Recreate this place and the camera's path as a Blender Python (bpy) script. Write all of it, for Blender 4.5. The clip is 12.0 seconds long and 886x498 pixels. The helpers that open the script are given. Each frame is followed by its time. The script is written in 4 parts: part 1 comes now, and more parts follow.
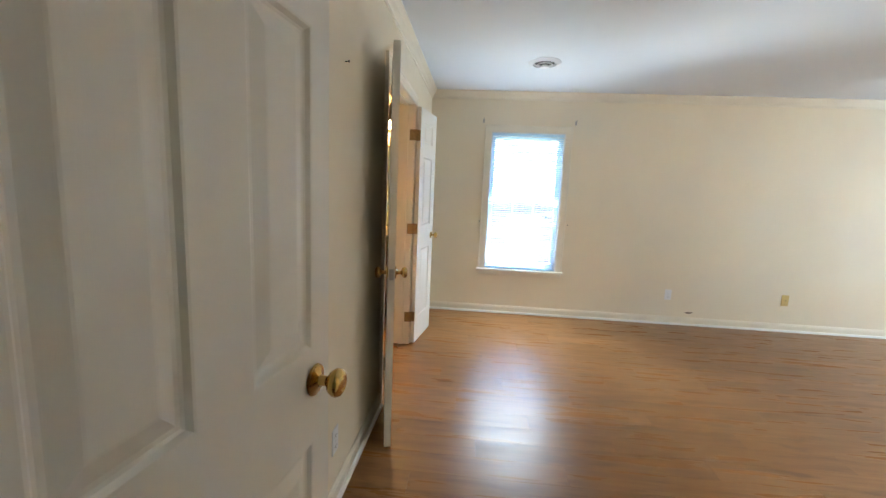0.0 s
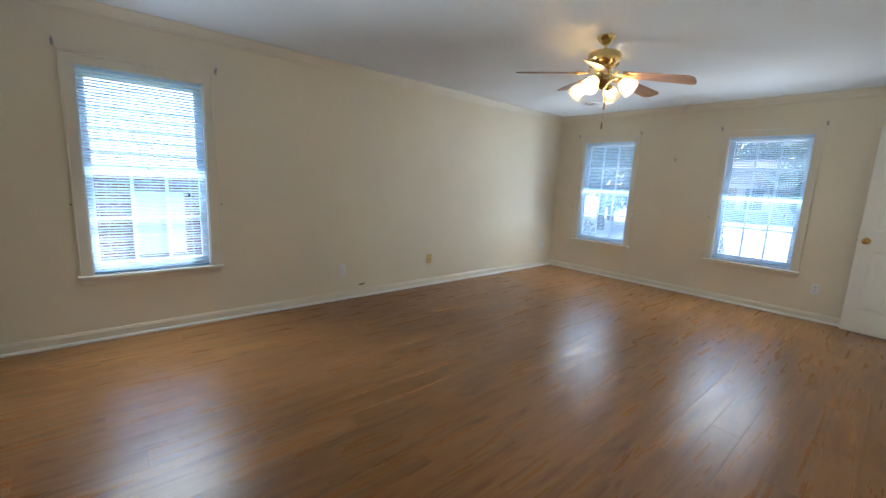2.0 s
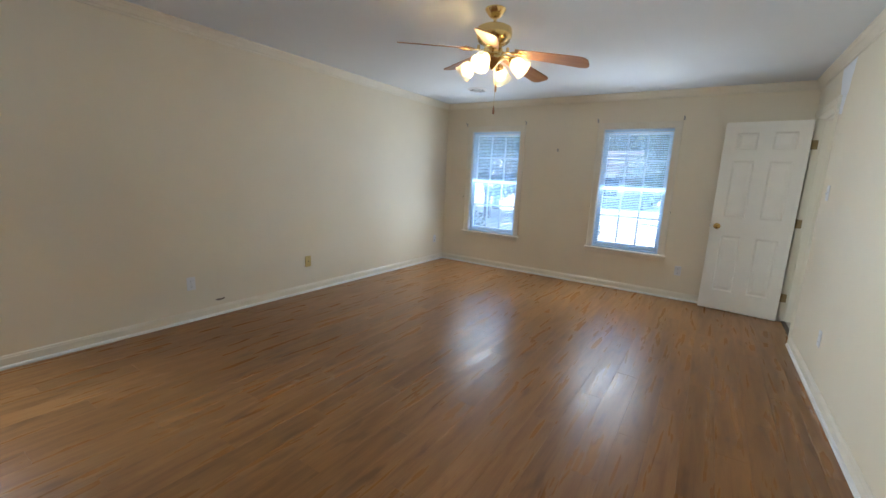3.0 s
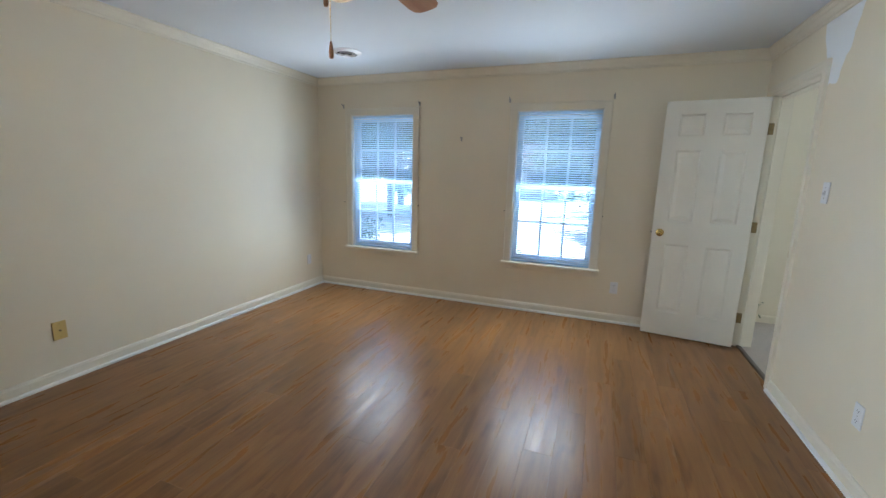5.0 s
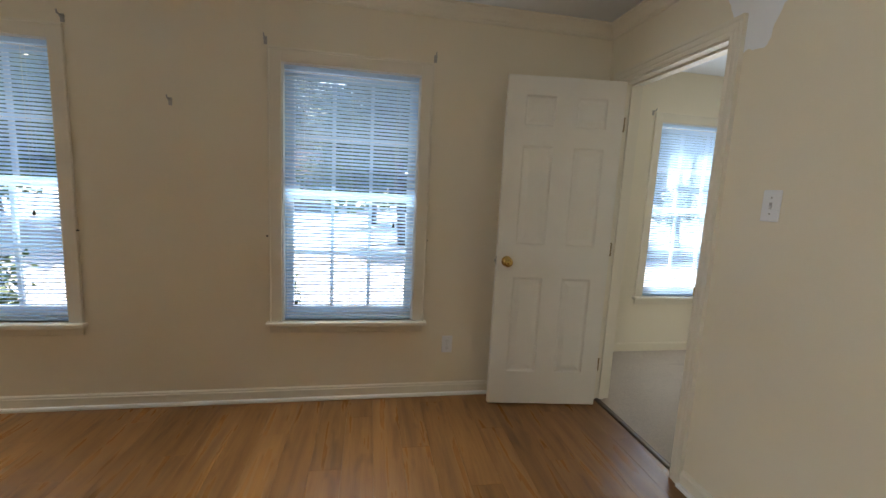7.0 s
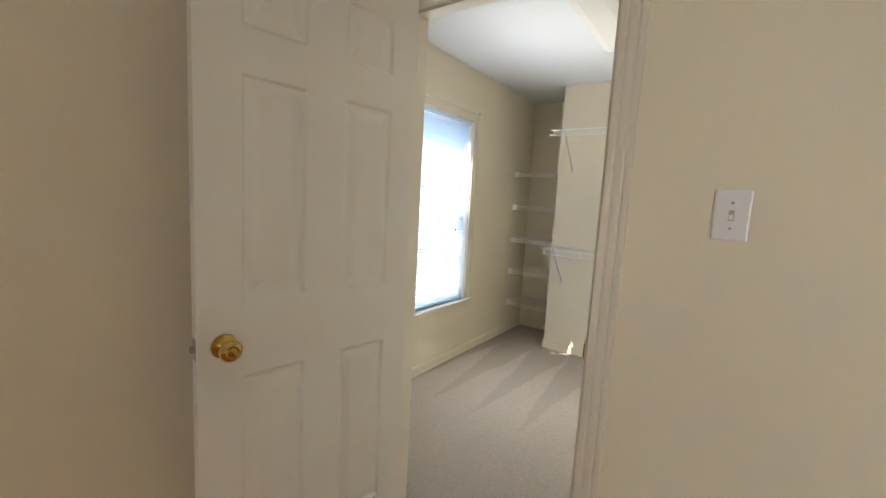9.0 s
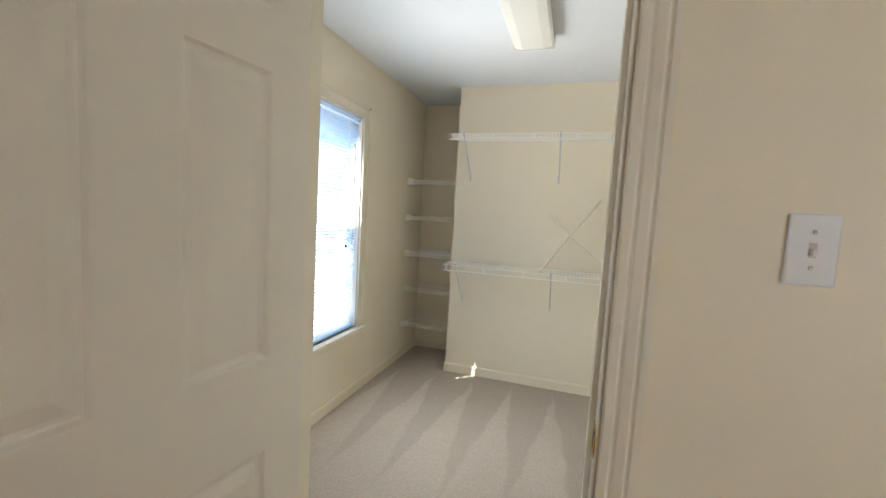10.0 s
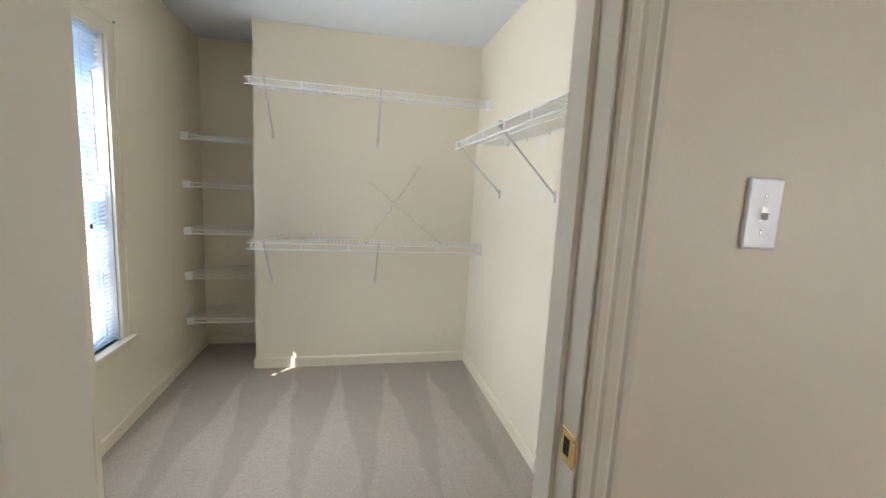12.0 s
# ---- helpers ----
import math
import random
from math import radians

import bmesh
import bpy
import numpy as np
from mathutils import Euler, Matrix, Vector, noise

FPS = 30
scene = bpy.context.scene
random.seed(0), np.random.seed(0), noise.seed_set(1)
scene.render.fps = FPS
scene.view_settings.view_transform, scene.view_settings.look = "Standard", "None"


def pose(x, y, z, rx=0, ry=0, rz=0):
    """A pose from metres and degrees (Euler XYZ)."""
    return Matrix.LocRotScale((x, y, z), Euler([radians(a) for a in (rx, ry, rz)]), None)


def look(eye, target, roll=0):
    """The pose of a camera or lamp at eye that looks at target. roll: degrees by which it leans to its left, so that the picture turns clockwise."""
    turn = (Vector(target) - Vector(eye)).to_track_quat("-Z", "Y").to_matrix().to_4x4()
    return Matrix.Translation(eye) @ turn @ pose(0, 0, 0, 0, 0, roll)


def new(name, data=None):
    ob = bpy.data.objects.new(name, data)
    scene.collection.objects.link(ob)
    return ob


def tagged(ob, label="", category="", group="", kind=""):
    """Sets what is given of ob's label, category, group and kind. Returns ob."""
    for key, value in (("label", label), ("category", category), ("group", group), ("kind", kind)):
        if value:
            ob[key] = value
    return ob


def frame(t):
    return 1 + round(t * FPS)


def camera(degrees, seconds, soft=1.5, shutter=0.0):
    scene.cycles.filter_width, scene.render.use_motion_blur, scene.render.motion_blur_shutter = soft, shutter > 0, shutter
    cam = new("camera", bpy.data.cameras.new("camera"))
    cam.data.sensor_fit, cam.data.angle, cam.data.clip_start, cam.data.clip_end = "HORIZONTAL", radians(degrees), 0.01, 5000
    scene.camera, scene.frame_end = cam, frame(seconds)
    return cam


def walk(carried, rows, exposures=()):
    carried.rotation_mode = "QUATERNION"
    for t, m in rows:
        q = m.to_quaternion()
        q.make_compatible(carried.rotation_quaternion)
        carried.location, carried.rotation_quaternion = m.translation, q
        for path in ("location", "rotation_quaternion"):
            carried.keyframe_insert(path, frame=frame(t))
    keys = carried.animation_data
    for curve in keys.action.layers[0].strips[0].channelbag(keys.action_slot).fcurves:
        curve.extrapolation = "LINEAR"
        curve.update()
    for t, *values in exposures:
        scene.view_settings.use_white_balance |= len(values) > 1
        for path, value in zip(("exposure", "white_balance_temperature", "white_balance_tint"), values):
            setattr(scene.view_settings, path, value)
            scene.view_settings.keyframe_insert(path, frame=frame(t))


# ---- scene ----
cam = camera(95.2, 12.0)
PATH = [
    (0, (0.039, -0.164, 1.369), (-0.12, 1.809, 1.082), 2.5),
    (0.5, (-0.06, -0.01, 1.364), (0.313, 1.931, 1.055), 3.1),
    (1, (-0.071, 0.2, 1.342), (0.71, 2.013, 1.022), 3.0),
    (1.5, (0.045, 0.357, 1.346), (1.094, 2.028, 1.02), 2.7),
    (2, (0.159, 0.469, 1.336), (1.466, 1.947, 1.004), 2.7),
    (2.5, (0.33, 0.641, 1.344), (1.856, 1.888, 1.006), 2.7),
    (3, (0.56, 0.768, 1.349), (2.208, 1.844, 0.992), 2.7),
    (3.2, (0.687, 0.799, 1.356), (2.36, 1.833, 0.991), 2.7),
    (5, (1.968, 1.237, 1.412), (3.809, 1.924, 1.04), 1.5),
    (5.5, (2.365, 1.342, 1.385), (4.25, 1.898, 1.015), 2.2),
    (6, (2.801, 1.501, 1.36), (4.755, 1.769, 1.024), 2.6),
    (6.5, (3.226, 1.507, 1.354), (5.203, 1.488, 1.047), 2.7),
    (7, (3.599, 1.525, 1.339), (5.548, 1.166, 1.065), 2.9),
    (7.5, (3.998, 1.545, 1.342), (5.837, 0.796, 1.1), 2.8),
    (7.7, (4.111, 1.47, 1.346), (5.902, 0.618, 1.094), 2.8),
    (9.3, (5.043, 1.113, 1.349), (6.015, -0.622, 1.136), 3.0),
    (9.5, (5.115, 1.026, 1.349), (5.988, -0.763, 1.149), 2.9),
    (10, (5.288, 0.848, 1.377), (5.885, -1.054, 1.207), 3.3),
    (10.5, (5.46, 0.691, 1.372), (5.742, -1.282, 1.208), 3.9),
    (11, (5.584, 0.56, 1.371), (5.583, -1.43, 1.177), 4.2),
    (11.5, (5.613, 0.523, 1.365), (5.408, -1.452, 1.128), 3.8),
    (12, (5.576, 0.575, 1.36), (5.14, -1.358, 1.087), 3.0),
]
# stops, white balance and tint: the clip's camera adapts as it walks
EXPOSURES = [(0.0, 4.3, 6000, 9), (1.5, 3.35, 5900, 9), (3.0, 3.35, 5950, 10), (5.5, 3.25, 5700, 8), (6.5, 2.9, 6200, 10), (7.0, 2.75, 7000, 13), (7.5, 2.75, 7600, 17), (9.5, 3.25, 7100, 15), (10.5, 3.2, 6950, 14), (12.0, 3.15, 6650, 16)]
SKY, SUN = 0.13, 2.6                # daylight
BULB, GLOBE = 8.5, 9.0              # fan and vanity bulbs
LIGHT_N, LIGHT_E, LIGHT_C = (0.55, 1.8), (0.7, 1.7), (0.9, 1.2)  # watts a metre, up and down
ACROSS_N, ACROSS_E, ACROSS_C = 2.0, (0.15, 0.4), 0.75            # and level, across the room
TILT_N, TILT_E, TILT_C = -22, -29, -38  # blind slats, degrees
BLADES, ARMS = -12, -83             # fan, degrees
walk(cam, [(r[0], look(*r[1:])) for r in PATH], EXPOSURES)

# ---- daylight ----
world = bpy.data.worlds.new("world")
scene.world = world
world.use_nodes = True
wn = world.node_tree.nodes
sky = wn.new("ShaderNodeTexSky")
sky.sky_type, sky.sun_disc = "NISHITA", False
SUN_ELEVATION, SUN_AZIMUTH = 56.0, 46.0
sky.sun_elevation, sky.sun_rotation = radians(SUN_ELEVATION), radians(SUN_AZIMUTH)
wn["Background"].inputs["Strength"].default_value = SKY
world.node_tree.links.new(sky.outputs[0], wn["Background"].inputs["Color"])
sun = new("sun", bpy.data.lights.new("sun", "SUN"))
sun.data.energy, sun.data.angle, sun.data.color = SUN, radians(0.5), (1.0, 0.95, 0.87)
sun.matrix_basis = look((0, 0, 30), (-math.cos(radians(SUN_ELEVATION)) * math.sin(radians(SUN_AZIMUTH)),
                                     -math.cos(radians(SUN_ELEVATION)) * math.cos(radians(SUN_AZIMUTH)),
                                     30 - math.sin(radians(SUN_ELEVATION))))


# ---- materials ----
class Mat:
    """A node material with short ways to add nodes."""

    def __init__(self, name, color=(0.8, 0.8, 0.8), rough=0.5, metal=0.0, spec=0.5):
        self.m = bpy.data.materials.new(name)
        self.m.use_nodes = True
        self.t = self.m.node_tree
        self.b = self.t.nodes["Principled BSDF"]
        self.b.inputs["Base Color"].default_value = (*color, 1)
        self.b.inputs["Roughness"].default_value = rough
        self.b.inputs["Metallic"].default_value = metal
        self.b.inputs["Specular IOR Level"].default_value = spec
        self.coord = None

    def node(self, kind, **inputs):
        n = self.t.nodes.new(kind)
        for k, v in inputs.items():
            self.put(n, k.replace("_", " "), v)
        return n

    def put(self, n, key, v):
        key = int(key[1:]) if key[0] == "i" and key[1:].isdigit() else key
        if isinstance(v, bpy.types.NodeSocket):
            self.t.links.new(v, n.inputs[key])
        else:
            n.inputs[key].default_value = v

    def object_coord(self):
        if not self.coord:
            self.coord = self.t.nodes.new("ShaderNodeTexCoord").outputs["Object"]
        return self.coord

    def mapped(self, scale=(1, 1, 1), offset=None):
        n = self.node("ShaderNodeMapping", Vector=self.object_coord(), Scale=scale)
        if offset is not None:
            self.put(n, "Location", offset)
        return n.outputs[0]

    def noise(self, scale, detail=4, rough=0.55, vector=None, distort=0.0):
        n = self.node("ShaderNodeTexNoise", Vector=vector or self.object_coord(), Scale=scale, Detail=detail, Roughness=rough, Distortion=distort)
        return n.outputs["Fac"]

    def ramp(self, fac, stops):
        n = self.node("ShaderNodeValToRGB", Fac=fac)
        e = n.color_ramp.elements
        while len(e) < len(stops):
            e.new(0.5)
        for el, (p, c) in zip(e, stops):
            el.position, el.color = p, ((c, c, c, 1) if isinstance(c, (int, float)) else (*c, 1))
        return n.outputs[0]

    def math(self, op, a, b=0.0):
        n = self.node("ShaderNodeMath", i0=a, i1=b)
        n.operation = op
        return n.outputs[0]

    def mix(self, fac, a, b, blend="MIX"):
        n = self.t.nodes.new("ShaderNodeMix")
        n.data_type, n.blend_type = "RGBA", blend
        for key, v in ((0, fac), (6, a), (7, b)):
            if isinstance(v, bpy.types.NodeSocket):
                self.t.links.new(v, n.inputs[key])
            else:
                n.inputs[key].default_value = v if key == 0 else (*v, 1)
        return n.outputs[2]

    def color(self, socket):
        self.t.links.new(socket, self.b.inputs["Base Color"])
        return self

    def rough(self, socket):
        self.t.links.new(socket, self.b.inputs["Roughness"])
        return self

    def bump(self, height, strength=0.2, distance=0.002):
        n = self.node("ShaderNodeBump", Height=height, Strength=strength, Distance=distance)
        self.t.links.new(n.outputs[0], self.b.inputs["Normal"])
        return self


def painted(name, color, rough, dirt=0.06, roller=0.25):
    """Rolled wall paint: orange-peel relief, faint large stains."""
    m = Mat(name, color, rough)
    dark = tuple(c * (1 - dirt) for c in color)
    m.color(m.mix(m.ramp(m.noise(1.3, 5), [(0.35, 0.0), (0.75, 1.0)]), color, dark))
    m.rough(m.ramp(m.noise(9, 3), [(0.3, rough - 0.06), (0.7, rough + 0.08)]))
    m.bump(m.noise(260, 3), roller, 0.0015)
    return m


def brushed(name, color, rough=0.4, dirt=0.07):
    """Brushed gloss paint on trim and doors."""
    m = Mat(name, color, rough)
    dark = tuple(c * (1 - dirt) for c in color)
    m.color(m.mix(m.ramp(m.noise(3.0, 6), [(0.4, 0.0), (0.8, 1.0)]), color, dark))
    m.bump(m.noise(40, 4, vector=m.mapped((9, 9, 0.7))), 0.12, 0.001)
    return m


WALL = (0.815, 0.735, 0.58)
m_wall = painted("wall_paint", WALL, 0.5).m
m_closet = painted("closet_paint", (0.84, 0.77, 0.625), 0.55, 0.05).m
m_ceiling = painted("ceiling_paint", (0.735, 0.77, 0.81), 0.8, 0.04, 0.4).m
m_trim = brushed("trim_paint", (0.80, 0.74, 0.615), 0.42).m
m_white_trim = brushed("white_trim_paint", (0.83, 0.82, 0.79), 0.35).m
m_door = brushed("door_paint", (0.78, 0.745, 0.665), 0.38).m
m_bath_wall = painted("bathroom_paint", (0.78, 0.66, 0.46), 0.5).m
m_plastic = Mat("white_plastic", (0.80, 0.80, 0.81), 0.3).m
m_ivory = Mat("ivory_plastic", (0.62, 0.46, 0.17), 0.35).m
m_dark = Mat("dark_slot", (0.02, 0.02, 0.02), 0.6).m
m_brass = Mat("polished_brass", (0.78, 0.60, 0.27), 0.16, 1.0)
m_brass.rough(m_brass.ramp(m_brass.noise(35, 4), [(0.3, 0.10), (0.8, 0.28)]))
m_brass = m_brass.m
m_knob = Mat("worn_gold_brass", (0.56, 0.37, 0.12), 0.15, 1.0)
m_knob.rough(m_knob.ramp(m_knob.noise(35, 4), [(0.3, 0.09), (0.8, 0.24)]))
m_knob = m_knob.m
m_old_brass = Mat("tarnished_brass", (0.36, 0.27, 0.14), 0.42, 1.0)
m_old_brass.color(m_old_brass.mix(m_old_brass.noise(60, 5), (0.42, 0.32, 0.17), (0.16, 0.11, 0.06)))
m_old_brass = m_old_brass.m
m_steel = Mat("dull_steel", (0.45, 0.43, 0.40), 0.4, 1.0).m
m_threshold = Mat("dark_threshold", (0.10, 0.075, 0.055), 0.45, 0.4).m
m_wire = Mat("white_vinyl_wire", (0.86, 0.86, 0.84), 0.35).m
m_brace = Mat("grey_enamel_steel", (0.60, 0.61, 0.62), 0.4).m
m_stick = Mat("pale_painted_rod", (0.72, 0.67, 0.56), 0.5).m
m_fixture = Mat("prismatic_diffuser", (0.78, 0.78, 0.74), 0.35).m
m_spackle = painted("filler", (0.84, 0.80, 0.70), 0.7, 0.08).m
# white slats: the blue of skylight is put into both colours, translucency brightens them
sl = Mat("sky_tinted_slat", (0.66, 0.80, 0.92), 0.4)
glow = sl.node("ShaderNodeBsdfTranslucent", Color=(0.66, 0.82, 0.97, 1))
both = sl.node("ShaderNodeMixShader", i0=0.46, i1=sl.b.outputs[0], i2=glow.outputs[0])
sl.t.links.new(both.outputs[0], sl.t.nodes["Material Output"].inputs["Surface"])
m_slat = sl.m
m_cord = Mat("blind_cord", (0.75, 0.75, 0.73), 0.8).m
m_scuff = Mat("scuffed_plaster", (0.16, 0.12, 0.09), 0.9).m
m_sash = brushed("sash_paint", (0.80, 0.80, 0.79), 0.4).m

# wall with a patch of white primer above the closet door
wp = Mat("wall_paint_patched", WALL, 0.5)
xyz = wp.node("ShaderNodeSeparateXYZ", Vector=wp.object_coord()).outputs
edge = wp.math("MULTIPLY", wp.math("SUBTRACT", wp.noise(5, 4), 0.5), 0.16)
across = wp.math("ADD", wp.math("ABSOLUTE", wp.math("SUBTRACT", xyz[0], 5.10)), edge)
inside_x = wp.math("LESS_THAN", across, wp.math("ADD", wp.math("MULTIPLY", wp.math("SUBTRACT", xyz[2], 1.95), 0.34), 0.06))
inside_z = wp.math("GREATER_THAN", wp.math("ADD", xyz[2], edge), 1.97)
stains = wp.mix(wp.ramp(wp.noise(1.3, 5), [(0.35, 0.0), (0.75, 1.0)]), WALL, tuple(c * 0.94 for c in WALL))
wp.color(wp.mix(wp.math("MULTIPLY", inside_x, inside_z), stains, (0.87, 0.89, 0.92)))
wp.bump(wp.noise(260, 3), 0.25, 0.0015)
m_wall_patched = wp.m


def wood_material(name, pale, mid, dark, rough, gloss=0.5):
    """Plank with long grain along x; every plank has its own tone and figure."""
    m = Mat(name, mid, rough, spec=gloss)
    rnd = m.node("ShaderNodeObjectInfo").outputs["Random"]
    shift = m.node("ShaderNodeCombineXYZ", X=m.math("MULTIPLY", rnd, 37.0), Y=m.math("MULTIPLY", rnd, 91.0)).outputs[0]
    v = m.node("ShaderNodeVectorMath", i0=m.object_coord(), i1=shift).outputs[0]
    wide = m.node("ShaderNodeMapping", Vector=v, Scale=(0.7, 8, 3)).outputs[0]
    fine = m.node("ShaderNodeMapping", Vector=v, Scale=(5, 190, 60)).outputs[0]
    knots = m.node("ShaderNodeMapping", Vector=v, Scale=(1.9, 8, 3)).outputs[0]
    figure = m.noise(2.2, 3.5, 0.55, wide, 0.35)
    c = m.mix(m.ramp(figure, [(0.28, 0.0), (0.70, 1.0)]), pale, mid)
    c = m.mix(m.ramp(m.noise(1.5, 5, 0.6, fine), [(0.42, 0.0), (0.78, 0.34)]), c, dark)
    c = m.mix(m.ramp(m.noise(1.6, 2.5, 0.5, knots, 0.3), [(0.58, 0.0), (0.74, 0.6)]), c, dark)
    tone = m.node("ShaderNodeHueSaturation", Color=c, Value=m.ramp(rnd, [(0.0, 0.86), (1.0, 1.14)]), Hue=0.5, Saturation=1.0)
    m.color(tone.outputs[0])
    m.rough(m.ramp(figure, [(0.3, rough - 0.05), (0.7, rough + 0.09)]))
    m.bump(m.noise(1.5, 4, 0.6, fine), 0.16, 0.0008)
    return m.m


m_floor = wood_material("oak_plank", (0.335, 0.160, 0.053), (0.190, 0.085, 0.029), (0.080, 0.033, 0.012), 0.29, 0.35)
m_blade = wood_material("fan_blade_veneer", (0.40, 0.21, 0.10), (0.31, 0.14, 0.07), (0.18, 0.07, 0.035), 0.35)
m_cabinet = wood_material("dark_cabinet_wood", (0.16, 0.06, 0.03), (0.11, 0.04, 0.02), (0.05, 0.02, 0.01), 0.35)

# carpet with vacuum strokes that fan out from the far wall
cp = Mat("cut_pile_carpet", (0.5, 0.46, 0.42), 0.95, spec=0.1)
xyz = cp.node("ShaderNodeSeparateXYZ", Vector=cp.object_coord()).outputs
wob = cp.math("MULTIPLY", cp.math("SUBTRACT", cp.noise(3, 3), 0.5), 0.10)
saw = cp.math("ABSOLUTE", cp.math("SUBTRACT", cp.math("FRACT", cp.math("MULTIPLY", cp.math("ADD", xyz[0], wob), 3.1)), 0.5))
reach = cp.math("MULTIPLY", cp.math("ADD", xyz[1], 2.44), 0.36)
stroke = cp.ramp(cp.math("SUBTRACT", reach, saw), [(0.0, 0.0), (0.08, 1.0)])
fade = cp.ramp(cp.math("MULTIPLY", cp.math("ADD", xyz[1], 2.5), 0.6), [(0.0, 1.0), (1.0, 0.2)])
pile = cp.mix(cp.math("MULTIPLY", stroke, cp.math("ADD", cp.math("MULTIPLY", fade, 0.65), 0.2)), (0.52, 0.45, 0.385), (0.76, 0.67, 0.58))
pile = cp.mix(cp.ramp(cp.noise(420, 3), [(0.3, 0.0), (0.7, 0.45)]), pile, (0.36, 0.315, 0.27))
pile = cp.mix(cp.ramp(cp.noise(4, 5), [(0.4, 0.0), (0.8, 0.35)]), pile, (0.44, 0.39, 0.34))
pile = cp.mix(cp.ramp(cp.noise(95, 3, 0.7), [(0.35, 0.0), (0.65, 0.4)]), pile, (0.33, 0.29, 0.25))
cp.color(pile).bump(cp.noise(150, 5, 0.7), 0.9, 0.010)
m_carpet = cp.m

# window glass
gl = Mat("window_glass", (1, 1, 1), 0.0)
gl.b.inputs["Transmission Weight"].default_value = 1.0
gl.b.inputs["IOR"].default_value = 1.02
m_glass = gl.m

# lamp glass and bulbs
sg = Mat("frosted_shade", (0.95, 0.90, 0.80), 0.35)
sg.b.inputs["Transmission Weight"].default_value = 0.75
sg.b.inputs["IOR"].default_value = 1.2
m_shade = sg.m
bl = Mat("lit_bulb", (1, 0.9, 0.7), 0.4)
bl.b.inputs["Emission Color"].default_value = (1.0, 0.66, 0.30, 1)
bl.b.inputs["Emission Strength"].default_value = BULB
m_bulb = bl.m
bb = Mat("lit_vanity_globe", (1, 0.9, 0.7), 0.4)
bb.b.inputs["Emission Color"].default_value = (1.0, 0.60, 0.24, 1)
bb.b.inputs["Emission Strength"].default_value = GLOBE
m_globe = bb.m
m_mirror = Mat("mirror_glass", (0.62, 0.80, 0.80), 0.03, 1.0).m
m_counter = Mat("cultured_marble", (0.80, 0.72, 0.58), 0.2).m

# outdoors
br = Mat("brick_wall", (0.3, 0.12, 0.08), 0.9)
tex = br.node("ShaderNodeTexBrick", Vector=br.node("ShaderNodeMapping", Vector=br.object_coord(), Rotation=(radians(90), 0, 0)).outputs[0],
              Color1=(0.30, 0.13, 0.10, 1), Color2=(0.22, 0.10, 0.085, 1), Mortar=(0.42, 0.39, 0.36, 1), Scale=1.0)
tex.inputs["Brick Width"].default_value, tex.inputs["Row Height"].default_value, tex.inputs["Mortar Size"].default_value = 0.215, 0.075, 0.01
br.color(tex.outputs[0]).bump(br.noise(60), 0.4, 0.004)
m_brick = br.m
sh = Mat("roof_shingle", (0.4, 0.37, 0.34), 0.9)
sh.color(sh.mix(sh.noise(14, 6), (0.52, 0.49, 0.46), (0.32, 0.30, 0.285)))
m_shingle = sh.m
bs = Mat("brown_shingle", (0.12, 0.10, 0.09), 0.9)
bs.color(bs.mix(bs.noise(14, 6), (0.13, 0.105, 0.10), (0.08, 0.068, 0.065)))
m_brown_shingle = bs.m
m_tan = Mat("tan_siding", (0.20, 0.18, 0.16), 0.8).m
gr = Mat("lawn", (0.08, 0.13, 0.03), 0.95)
gr.color(gr.mix(gr.noise(1.6, 8, 0.7), (0.09, 0.14, 0.035), (0.15, 0.17, 0.07))).bump(gr.noise(60), 0.8, 0.03)
m_lawn = gr.m
cn = Mat("concrete", (0.5, 0.48, 0.45), 0.85)
cn.color(cn.mix(cn.noise(5, 8, 0.7), (0.42, 0.41, 0.39), (0.32, 0.31, 0.30))).bump(cn.noise(120), 0.4, 0.003)
m_concrete = cn.m
bk = Mat("bark", (0.1, 0.075, 0.05), 0.95)
bk.color(bk.mix(bk.noise(12, 6, 0.6, bk.mapped((4, 4, 0.7))), (0.16, 0.12, 0.09), (0.06, 0.045, 0.03)))
m_bark = bk.m
lf = Mat("leaf", (0.06, 0.10, 0.03), 0.55)
isl = lf.node("ShaderNodeNewGeometry").outputs["Random Per Island"]
lf.color(lf.ramp(isl, [(0.0, (0.035, 0.07, 0.02)), (0.5, (0.065, 0.115, 0.03)), (1.0, (0.12, 0.165, 0.05))]))
m_leaf = lf.m
m_siding = Mat("pale_siding", (0.62, 0.62, 0.60), 0.7).m
m_far_glass = Mat("dark_window_glass", (0.03, 0.035, 0.04), 0.08).m

# ---- mesh helpers ----


def mesh_ob(name, bm, mat, parent=None, label="", smooth=False):
    bmesh.ops.recalc_face_normals(bm, faces=bm.faces)
    me = bpy.data.meshes.new(name)
    bm.to_mesh(me)
    bm.free()
    if smooth:
        for p in me.polygons:
            p.use_smooth = True
        me.set_sharp_from_angle(angle=radians(40))
    me.materials.append(mat)
    ob = new(name, me)
    if parent:
        ob.parent = parent
    if label:
        ob["label"] = label
    return ob


part = mesh_ob


def empty(name, m, label, category, group="", kind=""):
    ob = new(name)
    ob.matrix_basis = m
    return tagged(ob, label, category, group, kind)


